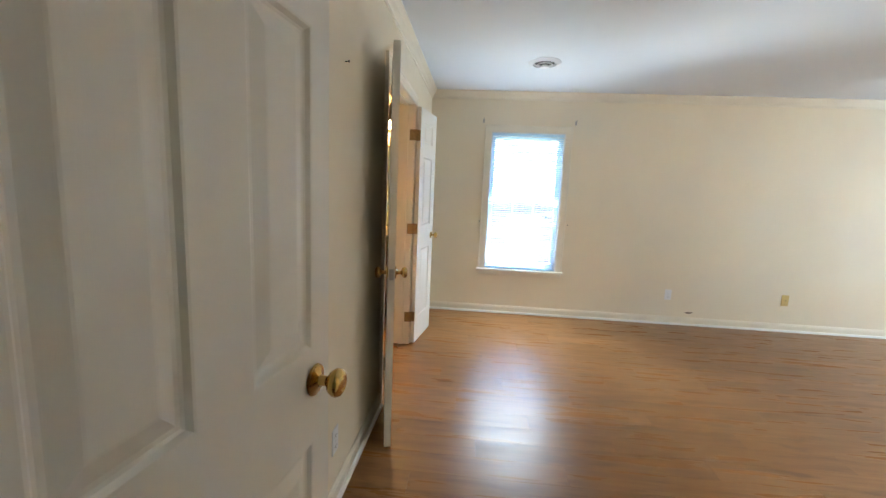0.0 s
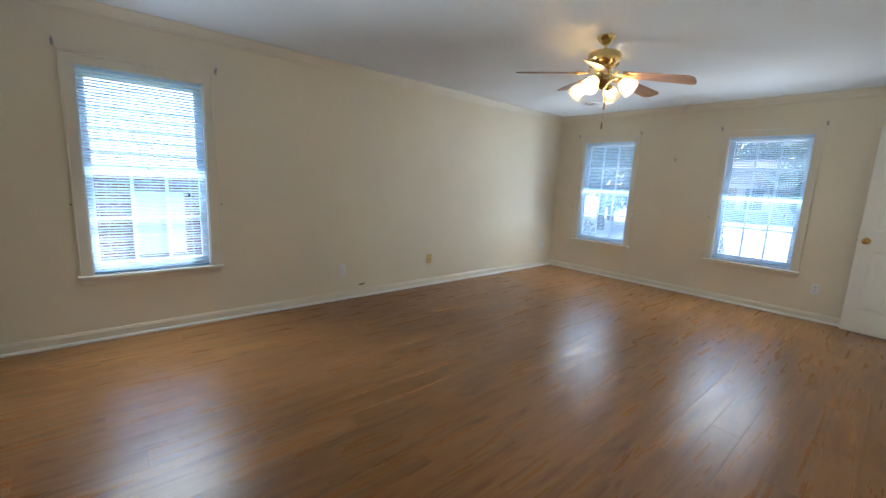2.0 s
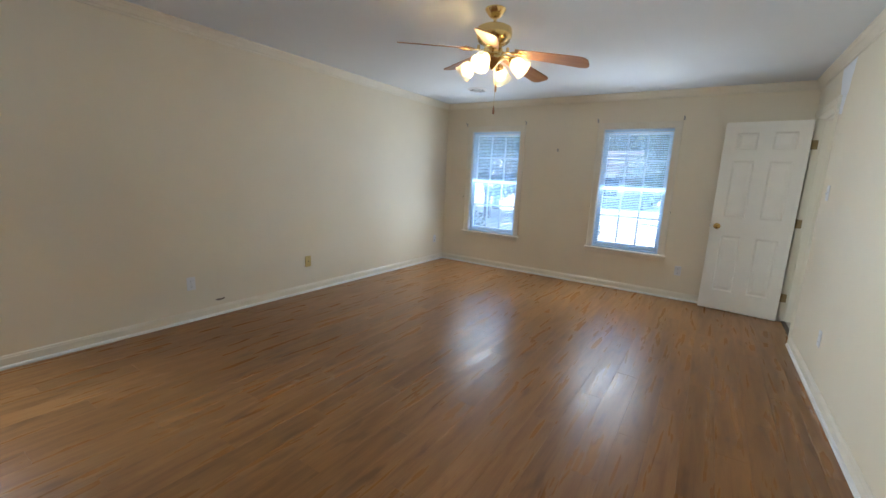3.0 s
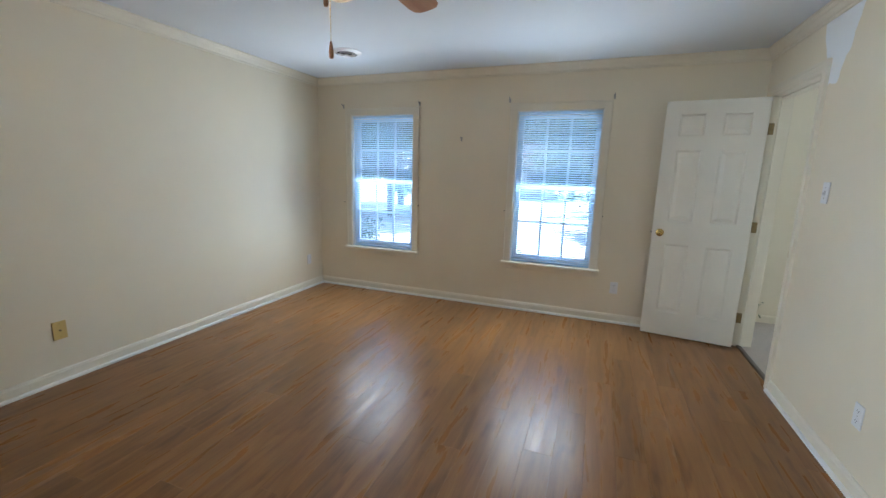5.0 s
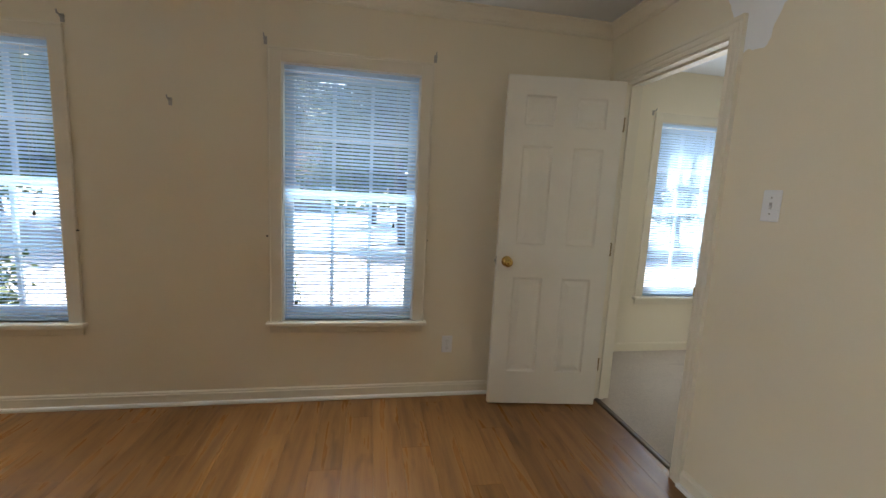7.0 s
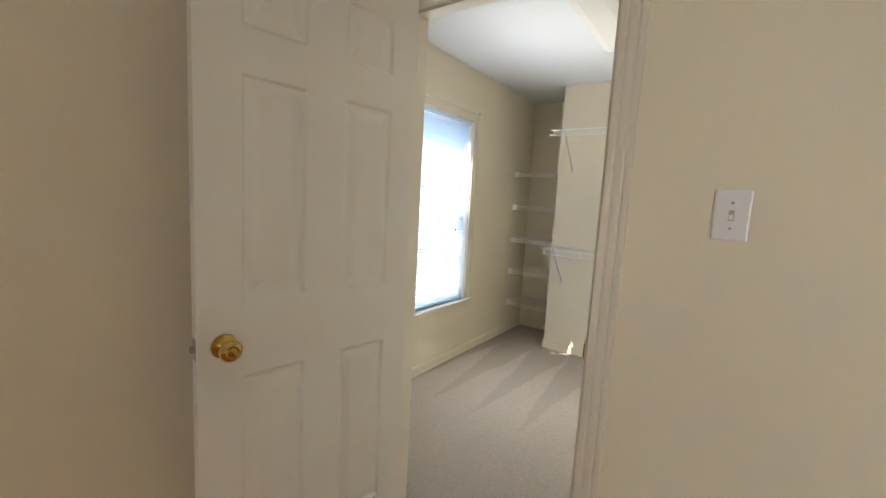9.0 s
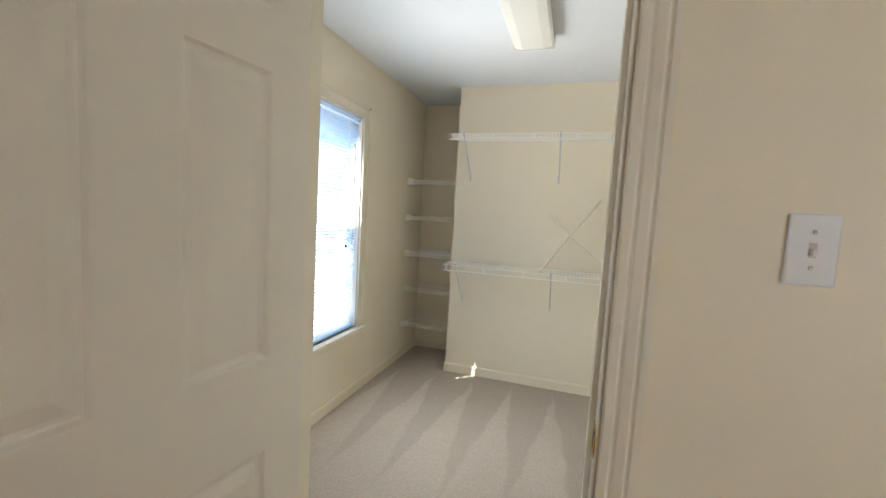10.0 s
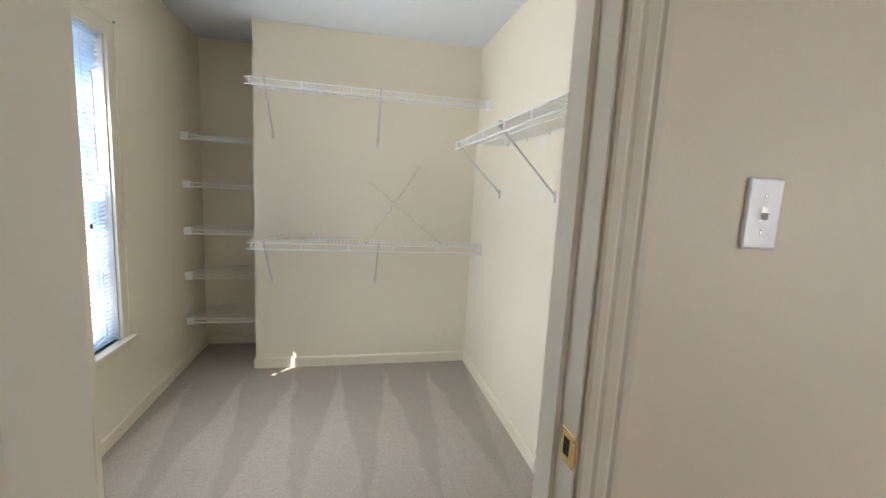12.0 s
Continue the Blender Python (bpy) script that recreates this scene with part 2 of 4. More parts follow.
def add_box(bm, x0, y0, z0, x1, y1, z1, bevel=0.0):
    vs = [bm.verts.new((x, y, z)) for x in (x0, x1) for y in (y0, y1) for z in (z0, z1)]
    fs = [bm.faces.new([vs[i] for i in f]) for f in ((0, 1, 3, 2), (4, 6, 7, 5), (0, 4, 5, 1), (2, 3, 7, 6), (0, 2, 6, 4), (1, 5, 7, 3))]
    if bevel:
        es = list({e for f in fs for e in f.edges})
        bmesh.ops.bevel(bm, geom=es, offset=bevel, segments=2, affect="EDGES", profile=0.5)


def box(x0, y0, z0, x1, y1, z1, bevel=0.0):
    bm = bmesh.new()
    add_box(bm, x0, y0, z0, x1, y1, z1, bevel)
    return bm


def add_rod(bm, a, b, r, sides=8, r2=None, caps=True):
    a, b = Vector(a), Vector(b)
    m = Matrix.Translation((a + b) / 2) @ (b - a).to_track_quat("Z", "Y").to_matrix().to_4x4()
    bmesh.ops.create_cone(bm, cap_ends=caps, segments=sides, radius1=r, radius2=r if r2 is None else r2, depth=(b - a).length, matrix=m)


def rod(a, b, r, sides=8, r2=None):
    bm = bmesh.new()
    add_rod(bm, a, b, r, sides, r2)
    return bm


def lathe(profile, steps=24, m=Matrix()):
    """A turned shape round z from (radius, height) points."""
    bm = bmesh.new()
    rings = []
    for r, z in profile:
        if r < 1e-5:
            rings.append([bm.verts.new(m @ Vector((0, 0, z)))])
        else:
            rings.append([bm.verts.new(m @ Vector((r * math.cos(2 * math.pi * i / steps), r * math.sin(2 * math.pi * i / steps), z))) for i in range(steps)])
    for a, b in zip(rings, rings[1:]):
        for i in range(steps):
            j = (i + 1) % steps
            quad = [a[i % len(a)], a[j % len(a)], b[j % len(b)], b[i % len(b)]]
            quad = [v for k, v in enumerate(quad) if v not in quad[:k]]
            if len(quad) > 2:
                bm.faces.new(quad)
    return bm


def moulding(profile, p0, p1, inward):
    """A prism from p0 to p1 (floor plan points) whose profile is (distance from the wall, height)."""
    bm = bmesh.new()
    n = Vector((*inward, 0))
    ends = [[bm.verts.new(Vector((*p, 0)) + n * d + Vector((0, 0, z))) for d, z in profile] for p in (p0, p1)]
    k = len(profile)
    for i in range(k):
        bm.faces.new((ends[0][i], ends[0][(i + 1) % k], ends[1][(i + 1) % k], ends[1][i]))
    bm.faces.new(ends[0])
    bm.faces.new(ends[1][::-1])
    return bm


def wall(name, axis, inner, outer, u0, u1, z0, z1, openings, mat, label, mat_outer=None):
    """A wall across axis ('x' or 'y'), from its inner to its outer plane, with openings (u0, u1, z0, z1) cut through."""
    us = sorted({u0, u1, *(v for o in openings for v in o[:2])})
    zs = sorted({z0, z1, *(v for o in openings for v in o[2:])})
    bm = bmesh.new()
    cache = {}

    def vert(u, w, z):
        key = (round(u, 5), round(w, 5), round(z, 5))
        if key not in cache:
            cache[key] = bm.verts.new((w, u, z) if axis == "x" else (u, w, z))
        return cache[key]

    def solid(i, j):
        if not (0 <= i < len(us) - 1 and 0 <= j < len(zs) - 1):
            return False
        u, z = (us[i] + us[i + 1]) / 2, (zs[j] + zs[j + 1]) / 2
        return not any(o[0] < u < o[1] and o[2] < z < o[3] for o in openings)

    for i in range(len(us) - 1):
        for j in range(len(zs) - 1):
            if not solid(i, j):
                continue
            a, b, c, d = us[i], us[i + 1], zs[j], zs[j + 1]
            for w in (inner, outer):
                f = bm.faces.new([vert(a, w, c), vert(b, w, c), vert(b, w, d), vert(a, w, d)])
                f.material_index = 1 if mat_outer and w == outer else 0
            for di, dj, pts in ((-1, 0, ((a, c), (a, d))), (1, 0, ((b, c), (b, d))), (0, -1, ((a, c), (b, c))), (0, 1, ((a, d), (b, d)))):
                if not solid(i + di, j + dj):
                    (p, q), (r, s) = pts
                    bm.faces.new([vert(p, inner, q), vert(r, inner, s), vert(r, outer, s), vert(p, outer, q)])
    ob = mesh_ob(name, bm, mat)
    if mat_outer:
        ob.data.materials.append(mat_outer)
    return tagged(ob, label, "wall", kind="structure")


# ---- the plan ----
XW, XE, YS, YN, H = -0.52, 6.12, 0.020, 4.41, 2.44      # bedroom
CW, CE, CS, CN, AB = 4.662, 6.755, -2.494, -0.105, -3.02   # closet, and the back of its alcove
AX = 6.257                                               # the alcove's west side
DX0, DX1, DH = 5.207, 5.958, 2.055                       # closet doorway
EX0, EX1 = -0.367, 0.262                                 # entry doorway
BY0, BY1 = 2.265, 3.25                                   # bathroom doorway
WZ0, WZ1 = 0.515, 2.03                                   # windows
N_WIN = (0.142, 0.948)
E_WINS = ((3.160, 3.957), (1.235, 2.043))
C_WIN = (-1.775, -0.870)

tagged(mesh_ob("ceiling", box(-2.4, -3.15, H, 7.0, 4.6, H + 0.12), m_ceiling), "flat white painted plaster ceiling", "ceiling", kind="structure")
# unseen slabs, added to block sun from bedroom windows but not the closet's
tagged(mesh_ob("roof", box(-3.0, CN, H + 0.12, 7.5, 5.2, H + 0.24), m_white_trim), "unseen roof slab added over the house, wide eaves shade the windows", "roof", kind="structure")
tagged(mesh_ob("closet_sun_slab", box(-3.0, -3.75, H + 0.12, CE + 0.20, CN, H + 0.24), m_white_trim), "unseen roof slab added over the closet, eave cut short for the sun", "roof", kind="structure")
wall("wall_north", "y", YN, YN + 0.16, XW - 0.12, XE + 0.16, -0.6, H, [(*N_WIN, WZ0, WZ1)], m_wall, "cream painted wall with one double-hung window", m_brick)
wall("wall_east", "x", XE, XE + 0.16, YS, YN, -0.6, H, [(*w, WZ0, WZ1) for w in E_WINS], m_wall, "cream painted wall with two double-hung windows", m_brick)
wall("wall_south", "y", YS, CN, XW - 0.12, CE + 0.16, 0, H, [(DX0, DX1, 0, DH), (EX0, EX1, 0, DH)], m_wall_patched,
     "cream painted wall with closet doorway and white primer patch", m_closet)
wall("wall_west", "x", XW, XW - 0.12, YS, YN, 0, H, [(BY0, BY1, 0, DH)], m_wall, "cream painted wall with a double bathroom doorway", m_bath_wall)
wall("wall_closet_east", "x", CE, CE + 0.16, AB, CN, -0.6, H, [(*C_WIN, WZ0, WZ1)], m_closet, "pale yellow closet wall with one window", m_brick)
wall("wall_closet_west", "x", CW, CW - 0.12, AB, CN, 0, H, [], m_closet, "pale yellow closet wall")
tagged(mesh_ob("wall_closet_south", box(CW, AB, 0, AX, CS, H), m_closet), "pale yellow closet wall beside a shelved alcove", "wall", kind="structure")
wall("wall_closet_alcove", "y", AB, AB - 0.12, CW - 0.12, CE + 0.16, -0.6, H, [], m_closet, "pale yellow back wall of the alcove")
# rooms that only show through doorways
wall("wall_hall_west", "x", -0.95, -1.05, -1.9, CN, 0, H, [], m_wall, "cream painted hall wall")
wall("wall_hall_east", "x", 1.2, 1.3, -1.9, CN, 0, H, [], m_wall, "cream painted hall wall")
wall("wall_hall_south", "y", -1.8, -1.9, -0.95, 1.2, 0, H, [], m_wall, "cream painted hall wall")
wall("wall_bath_west", "x", -2.2, -2.3, 1.5, 4.41, 0, H, [], m_bath_wall, "warm tan bathroom wall")
wall("wall_bath_south", "y", 1.6, 1.5, -2.2, XW - 0.12, 0, H, [], m_bath_wall, "warm tan bathroom wall")
wall("wall_bath_north", "y", YN, YN + 0.16, -2.3, XW - 0.12, 0, H, [], m_bath_wall, "warm tan bathroom wall")

tagged(mesh_ob("floor_closet", box(CW, AB, -0.1, CE, CN + 0.09, 0.006), m_carpet), "grey-beige cut-pile carpet with vacuum strokes", "carpet", kind="structure")
tagged(mesh_ob("floor_hall", box(-0.95, -1.8, -0.1, 1.2, -0.03, 0.0), m_floor), "brown wood floor in the hall", "floor", kind="structure")
tagged(mesh_ob("floor_bathroom", box(-2.2, 1.6, -0.1, XW - 0.07, YN, 0.0), m_floor), "brown wood floor in the bathroom", "floor", kind="structure")
floor = tagged(mesh_ob("floor", box(XW - 0.07, -0.03, -0.1, XE, YN, -0.0085), m_threshold), "warm brown wood-look plank floor", "floor", kind="structure")
tagged(mesh_ob("threshold", moulding([(0, 0.0), (0, 0.004), (0.008, 0.010), (0.032, 0.010), (0.04, 0.004), (0.04, 0.0)], (DX0, -0.045), (DX1, -0.045), (0, 1)), m_threshold),
       "dark metal strip between wood floor and carpet", "threshold", kind="structure")

# baseboards with a white shoe moulding, and the crown moulding
BASE = [(0, 0.0), (0.014, 0.0), (0.014, 0.066), (0.010, 0.072), (0.010, 0.078), (0.004, 0.086), (0, 0.086)]
SHOE = [(0.0145, 0.0), (0.030, 0.0), (0.030, 0.010), (0.026, 0.018), (0.0145, 0.021)]
CROWN = [(0, H - 0.082), (0.008, H - 0.080), (0.010, H - 0.066), (0.018, H - 0.060), (0.034, H - 0.034), (0.040, H - 0.030),
         (0.050, H - 0.016), (0.058, H - 0.012), (0.058, H), (0, H)]
CB = [(0, 0.0), (0.013, 0.0), (0.013, 0.07), (0.008, 0.082), (0, 0.082)]
CAS = 0.070
for p0, p1, n in (((XW, YN), (XE, YN), (0, -1)), ((XE, YN), (XE, YS), (-1, 0)), ((EX1 + CAS, YS), (DX0 - CAS, YS), (0, 1)),
                  ((DX1 + CAS, YS), (XE, YS), (0, 1)), ((XW, YS), (XW, BY0 - CAS), (1, 0)), ((XW, BY1 + CAS), (XW, YN), (1, 0))):
    tagged(mesh_ob("baseboard", moulding(BASE, p0, p1, n), m_trim), "cream painted wooden baseboard", "baseboard", kind="structure")
    tagged(mesh_ob("shoe_trim", moulding(SHOE, p0, p1, n), m_white_trim), "white shoe moulding along the baseboard", "trim", kind="structure")
for p0, p1, n in (((XW, YN), (XE, YN), (0, -1)), ((XE, YN), (XE, YS), (-1, 0)), ((XW, YS), (XE, YS), (0, 1)), ((XW, YS), (XW, YN), (1, 0))):
    tagged(mesh_ob("crown_trim", moulding(CROWN, p0, p1, n), m_trim), "cream painted crown moulding", "trim", kind="structure")
for p0, p1, n in (((CE, AB), (CE, CN), (-1, 0)), ((CW, CS), (AX, CS), (0, 1)), ((AX, CS), (AX, AB), (1, 0)), ((AX, AB), (CE, AB), (0, 1)),
                  ((CW, CS), (CW, CN), (1, 0)), ((CW, CN), (DX0 - CAS, CN), (0, -1)), ((DX1 + CAS, CN), (CE, CN), (0, -1))):
    tagged(mesh_ob("baseboard", moulding(CB, p0, p1, n), m_closet), "pale yellow painted baseboard in the closet", "baseboard", kind="structure")

# door casings: a fluted board round each opening
CASING = [(0, 0), (0, 0.009), (0.005, 0.012), (0.018, 0.013), (0.021, 0.0115), (0.024, 0.0115), (0.030, 0.015), (0.046, 0.0175), (0.049, 0.0158),
          (0.052, 0.0158), (0.057, 0.020), (CAS, 0.021), (CAS, 0)]


def casing(axis, plane, side, u0, u1, z1, z0=0.0, mat=None, reveal=0.004):
    """Mitred casing on a wall face; side is the way it stands proud."""
    bm = bmesh.new()

    def ring(corner, du, dz):
        out = []
        for d, t in CASING:
            u, z = corner[0] + du * (d + reveal), corner[1] + dz * (d + reveal)
            w = plane + side * t
            out.append(bm.verts.new((w, u, z) if axis == "x" else (u, w, z)))
        return out

    rings = [ring((u0, z0), -1, 0), ring((u0, z1), -1, 1), ring((u1, z1), 1, 1), ring((u1, z0), 1, 0)]
    for a, b in zip(rings, rings[1:]):
        for i in range(len(CASING)):
            j = (i + 1) % len(CASING)
            bm.faces.new((a[i], a[j], b[j], b[i]))
    bm.faces.new(rings[0])
    bm.faces.new(rings[-1][::-1])
    return mesh_ob("casing", bm, mat or m_trim)


def jamb_lining(axis, a, b, u0, u1, z1, stop_at, stop_w=0.035):
    """Lining boards of a doorway between planes a and b, with a stop strip."""
    bm = bmesh.new()

    def bx(ua, wa, za, ub, wb, zb):
        wa, wb = min(wa, wb), max(wa, wb)
        if axis == "x":
            add_box(bm, wa, ua, za, wb, ub, zb, 0.0012)
        else:
            add_box(bm, ua, wa, za, ub, wb, zb, 0.0012)

    t = 0.003
    bx(u0 - 0.002, a, 0, u0 + t, b, z1)
    bx(u1 - t, a, 0, u1 + 0.002, b, z1)
    bx(u0 + t, a, z1 - t, u1 - t, b, z1 + 0.002)
    bx(u0 + t, stop_at, 0, u0 + t + 0.011, stop_at + stop_w, z1 - t)
    bx(u1 - t - 0.011, stop_at, 0, u1 - t, stop_at + stop_w, z1 - t)
    bx(u0 + t + 0.011, stop_at, z1 - t - 0.011, u1 - t - 0.011, stop_at + stop_w, z1 - t)
    return mesh_ob("jamb_trim", bm, m_trim)


for ob in (casing("y", YS, 1, DX0, DX1, DH), casing("y", CN, -1, DX0, DX1, DH), casing("y", YS, 1, EX0, EX1, DH), casing("y", CN, -1, EX0, EX1, DH),
           casing("x", XW, 1, BY0, BY1, DH), casing("x", XW - 0.12, -1, BY0, BY1, DH)):
    tagged(ob, "cream painted fluted door casing", "door casing", kind="structure")
for ob in (jamb_lining("y", CN - 0.004, YS + 0.004, DX0, DX1, DH, -0.065), jamb_lining("y", CN - 0.004, YS + 0.004, EX0, EX1, DH, -0.065),
           jamb_lining("x", XW - 0.124, XW + 0.004, BY0, BY1, DH, XW - 0.08)):
    tagged(ob, "cream painted door jamb with stop", "door jamb", kind="structure")


# ---- doors ----
def panel_rings(bm, x0, z0, x1, z1, y, s):
    """A sunk moulding and a raised field in a door face at y; s is the outward way."""
    steps = ((0, 0), (0.004, -0.001), (0.010, -0.008), (0.015, -0.010), (0.022, -0.010), (0.048, -0.0025), (0.052, -0.002))
    rings = []
    for d, h in steps:
        d = min(d, 0.45 * min(x1 - x0, z1 - z0))
        rings.append([bm.verts.new((px, y + s * h, pz)) for px, pz in ((x0 + d, z0 + d), (x1 - d, z0 + d), (x1 - d, z1 - d), (x0 + d, z1 - d))])
    for a, b in zip(rings, rings[1:]):
        for i in range(4):
            bm.faces.new((a[i], a[(i + 1) % 4], b[(i + 1) % 4], b[i]))
    bm.faces.new(rings[-1])


KNOB = [(0, 0), (0.030, 0.0), (0.033, 0.003), (0.031, 0.007), (0.016, 0.010), (0.011, 0.014), (0.010, 0.028), (0.014, 0.033), (0.023, 0.038),
        (0.028, 0.046), (0.0285, 0.053), (0.025, 0.060), (0.016, 0.064), (0.012, 0.0625), (0.008, 0.064), (0, 0.0645)]


def door(name, width, columns, m, label, hinge_mat, knob_z=0.93, knobs=True):
    """A moulded panel door: x from hinge to latch, y the thickness, z up. Its back face lies at y = 0."""
    t, h = 0.035, 2.03
    zs = [(0.215, 0.835), (1.035, 1.635), (1.745, 1.925)]
    xs_cut = sorted({0, width, *(v for c in columns for v in c)})
    zs_cut = sorted({0, h, *(v for c in zs for v in c)})
    bm = bmesh.new()
    for y in (0, t):
        for a, b in zip(xs_cut, xs_cut[1:]):
            for c, d in zip(zs_cut, zs_cut[1:]):
                if (a, b) in columns and (c, d) in zs:
                    continue
                bm.faces.new([bm.verts.new(p) for p in ((a, y, c), (b, y, c), (b, y, d), (a, y, d))])
    for a, b in (((0, 0), (0, t)), ((width, 0), (width, t))):
        bm.faces.new([bm.verts.new(p) for p in ((*a, 0), (*b, 0), (*b, h), (*a, h))])
    for z in (0, h):
        bm.faces.new([bm.verts.new(p) for p in ((0, 0, z), (width, 0, z), (width, t, z), (0, t, z))])
    bmesh.ops.remove_doubles(bm, verts=bm.verts, dist=0.0003)
    d = tagged(mesh_ob(name, bm, m_door), label, "door", kind="structure")
    d.matrix_basis = m
    for a, b in columns:
        for c, e in zs:
            for y, s in ((0, -1), (t, 1)):
                pb = bmesh.new()
                panel_rings(pb, a, c, b, e, y, s)
                part("panel", pb, m_door, d)
    if knobs:
        kx = width - 0.062
        for y, turn in ((0, 90), (t, -90)):
            part("knob", lathe(KNOB, 24, pose(kx, y, knob_z, turn, 0, 0)), m_knob, d, "round polished brass knob", True)
        lb = box(width - 0.0005, 0.006, knob_z - 0.028, width + 0.0016, t - 0.006, knob_z + 0.028, 0.0005)
        add_box(lb, width, 0.011, knob_z - 0.008, width + 0.011, t - 0.011, knob_z + 0.008, 0.002)
        part("latch_plate", lb, m_steel, d, "steel latch plate with bolt")
    for z in (0.24, 1.02, 1.80):
        hb = box(-0.0016, 0.003, z - 0.044, 0.0006, t + 0.001, z + 0.044, 0.0004)
        part("hinge_leaf", hb, hinge_mat, d, "painted-over hinge leaf" if hinge_mat == m_door else "tarnished brass hinge leaf")
    return d


SIX = ((0.100, 0.288), (0.410, 0.598))
# closet door: swung back towards the east wall
door("door_1", 0.705, SIX, pose(5.908, 0.047, 0.012, 0, 0, 83.0), "white six-panel door standing open beside the closet doorway", m_door)
# entry door: swung back towards the west wall
door("door_2", 0.610, ((0.070, 0.250), (0.362, 0.542)), pose(EX0 + 0.002, YS + 0.022, 0.012, 0, 0, 84) @ pose(0, -0.037, 0), "white six-panel entry door with brass knob, standing open", m_old_brass, 0.968)
# bathroom pair
ONE = ((0.105, 0.375),)
LEAF = 0.48
door("door_3", LEAF, ONE, pose(XW + 0.058, BY1 + 0.012, 0.012, 0, 0, 90 - 9), "narrow white panelled bathroom door leaf, folded back", m_old_brass)
door("door_4", LEAF, ONE, pose(XW + 0.060, BY0 - 0.012, 0.012, 0, 0, -90 + 13) @ pose(0, -0.035, 0), "narrow white panelled bathroom door leaf, folded back", m_old_brass)


def hinge(x, y, z, ang, plate_dir, label="tarnished brass butt hinge"):
    bm = rod((x, y, z - 0.045), (x, y, z + 0.045), 0.0065, 12)
    add_rod(bm, (x, y, z + 0.045), (x, y, z + 0.052), 0.005, 10, 0.002)
    (ax, ay), (bx_, by_) = plate_dir
    add_box(bm, min(ax, bx_), min(ay, by_), z - 0.044, max(ax, bx_), max(ay, by_), z + 0.044)
    ob = mesh_ob("hinge", bm, m_old_brass, None, "", True)
    return tagged(ob, label, "hinge", "door hinges", "structure")


for z in (0.252, 1.032, 1.812):
    hinge(DX1 - 0.004, YS + 0.012, z, 0, ((DX1 - 0.0055, YS - 0.032), (DX1 - 0.0032, YS + 0.010)))
    hinge(EX0 + 0.004, YS + 0.014, z, 0, ((EX0 + 0.0032, YS - 0.032), (EX0 + 0.0055, YS + 0.010)))
    hinge(XW + 0.022, BY1 + 0.004, z, 0, ((XW - 0.032, BY1 - 0.0058), (XW + 0.020, BY1 - 0.0032)))
    hinge(XW + 0.022, BY0 - 0.004, z, 0, ((XW - 0.032, BY0 + 0.0032), (XW + 0.020, BY0 + 0.0058)))

# strike plate on the closet jamb
sp = box(DX0 + 0.0032, YS - 0.040, 0.912, DX0 + 0.0052, YS + 0.002, 0.972, 0.0006)
add_box(sp, DX0 + 0.0030, YS + 0.001, 0.922, DX0 + 0.0065, YS + 0.008, 0.962, 0.001)
strike = tagged(mesh_ob("strike_plate", sp, m_brass), "brass strike plate let into the closet jamb", "strike plate", kind="structure")
part("strike_hole", box(DX0 + 0.0053, YS - 0.030, 0.926, DX0 + 0.0057, YS - 0.012, 0.958), m_dark, strike)

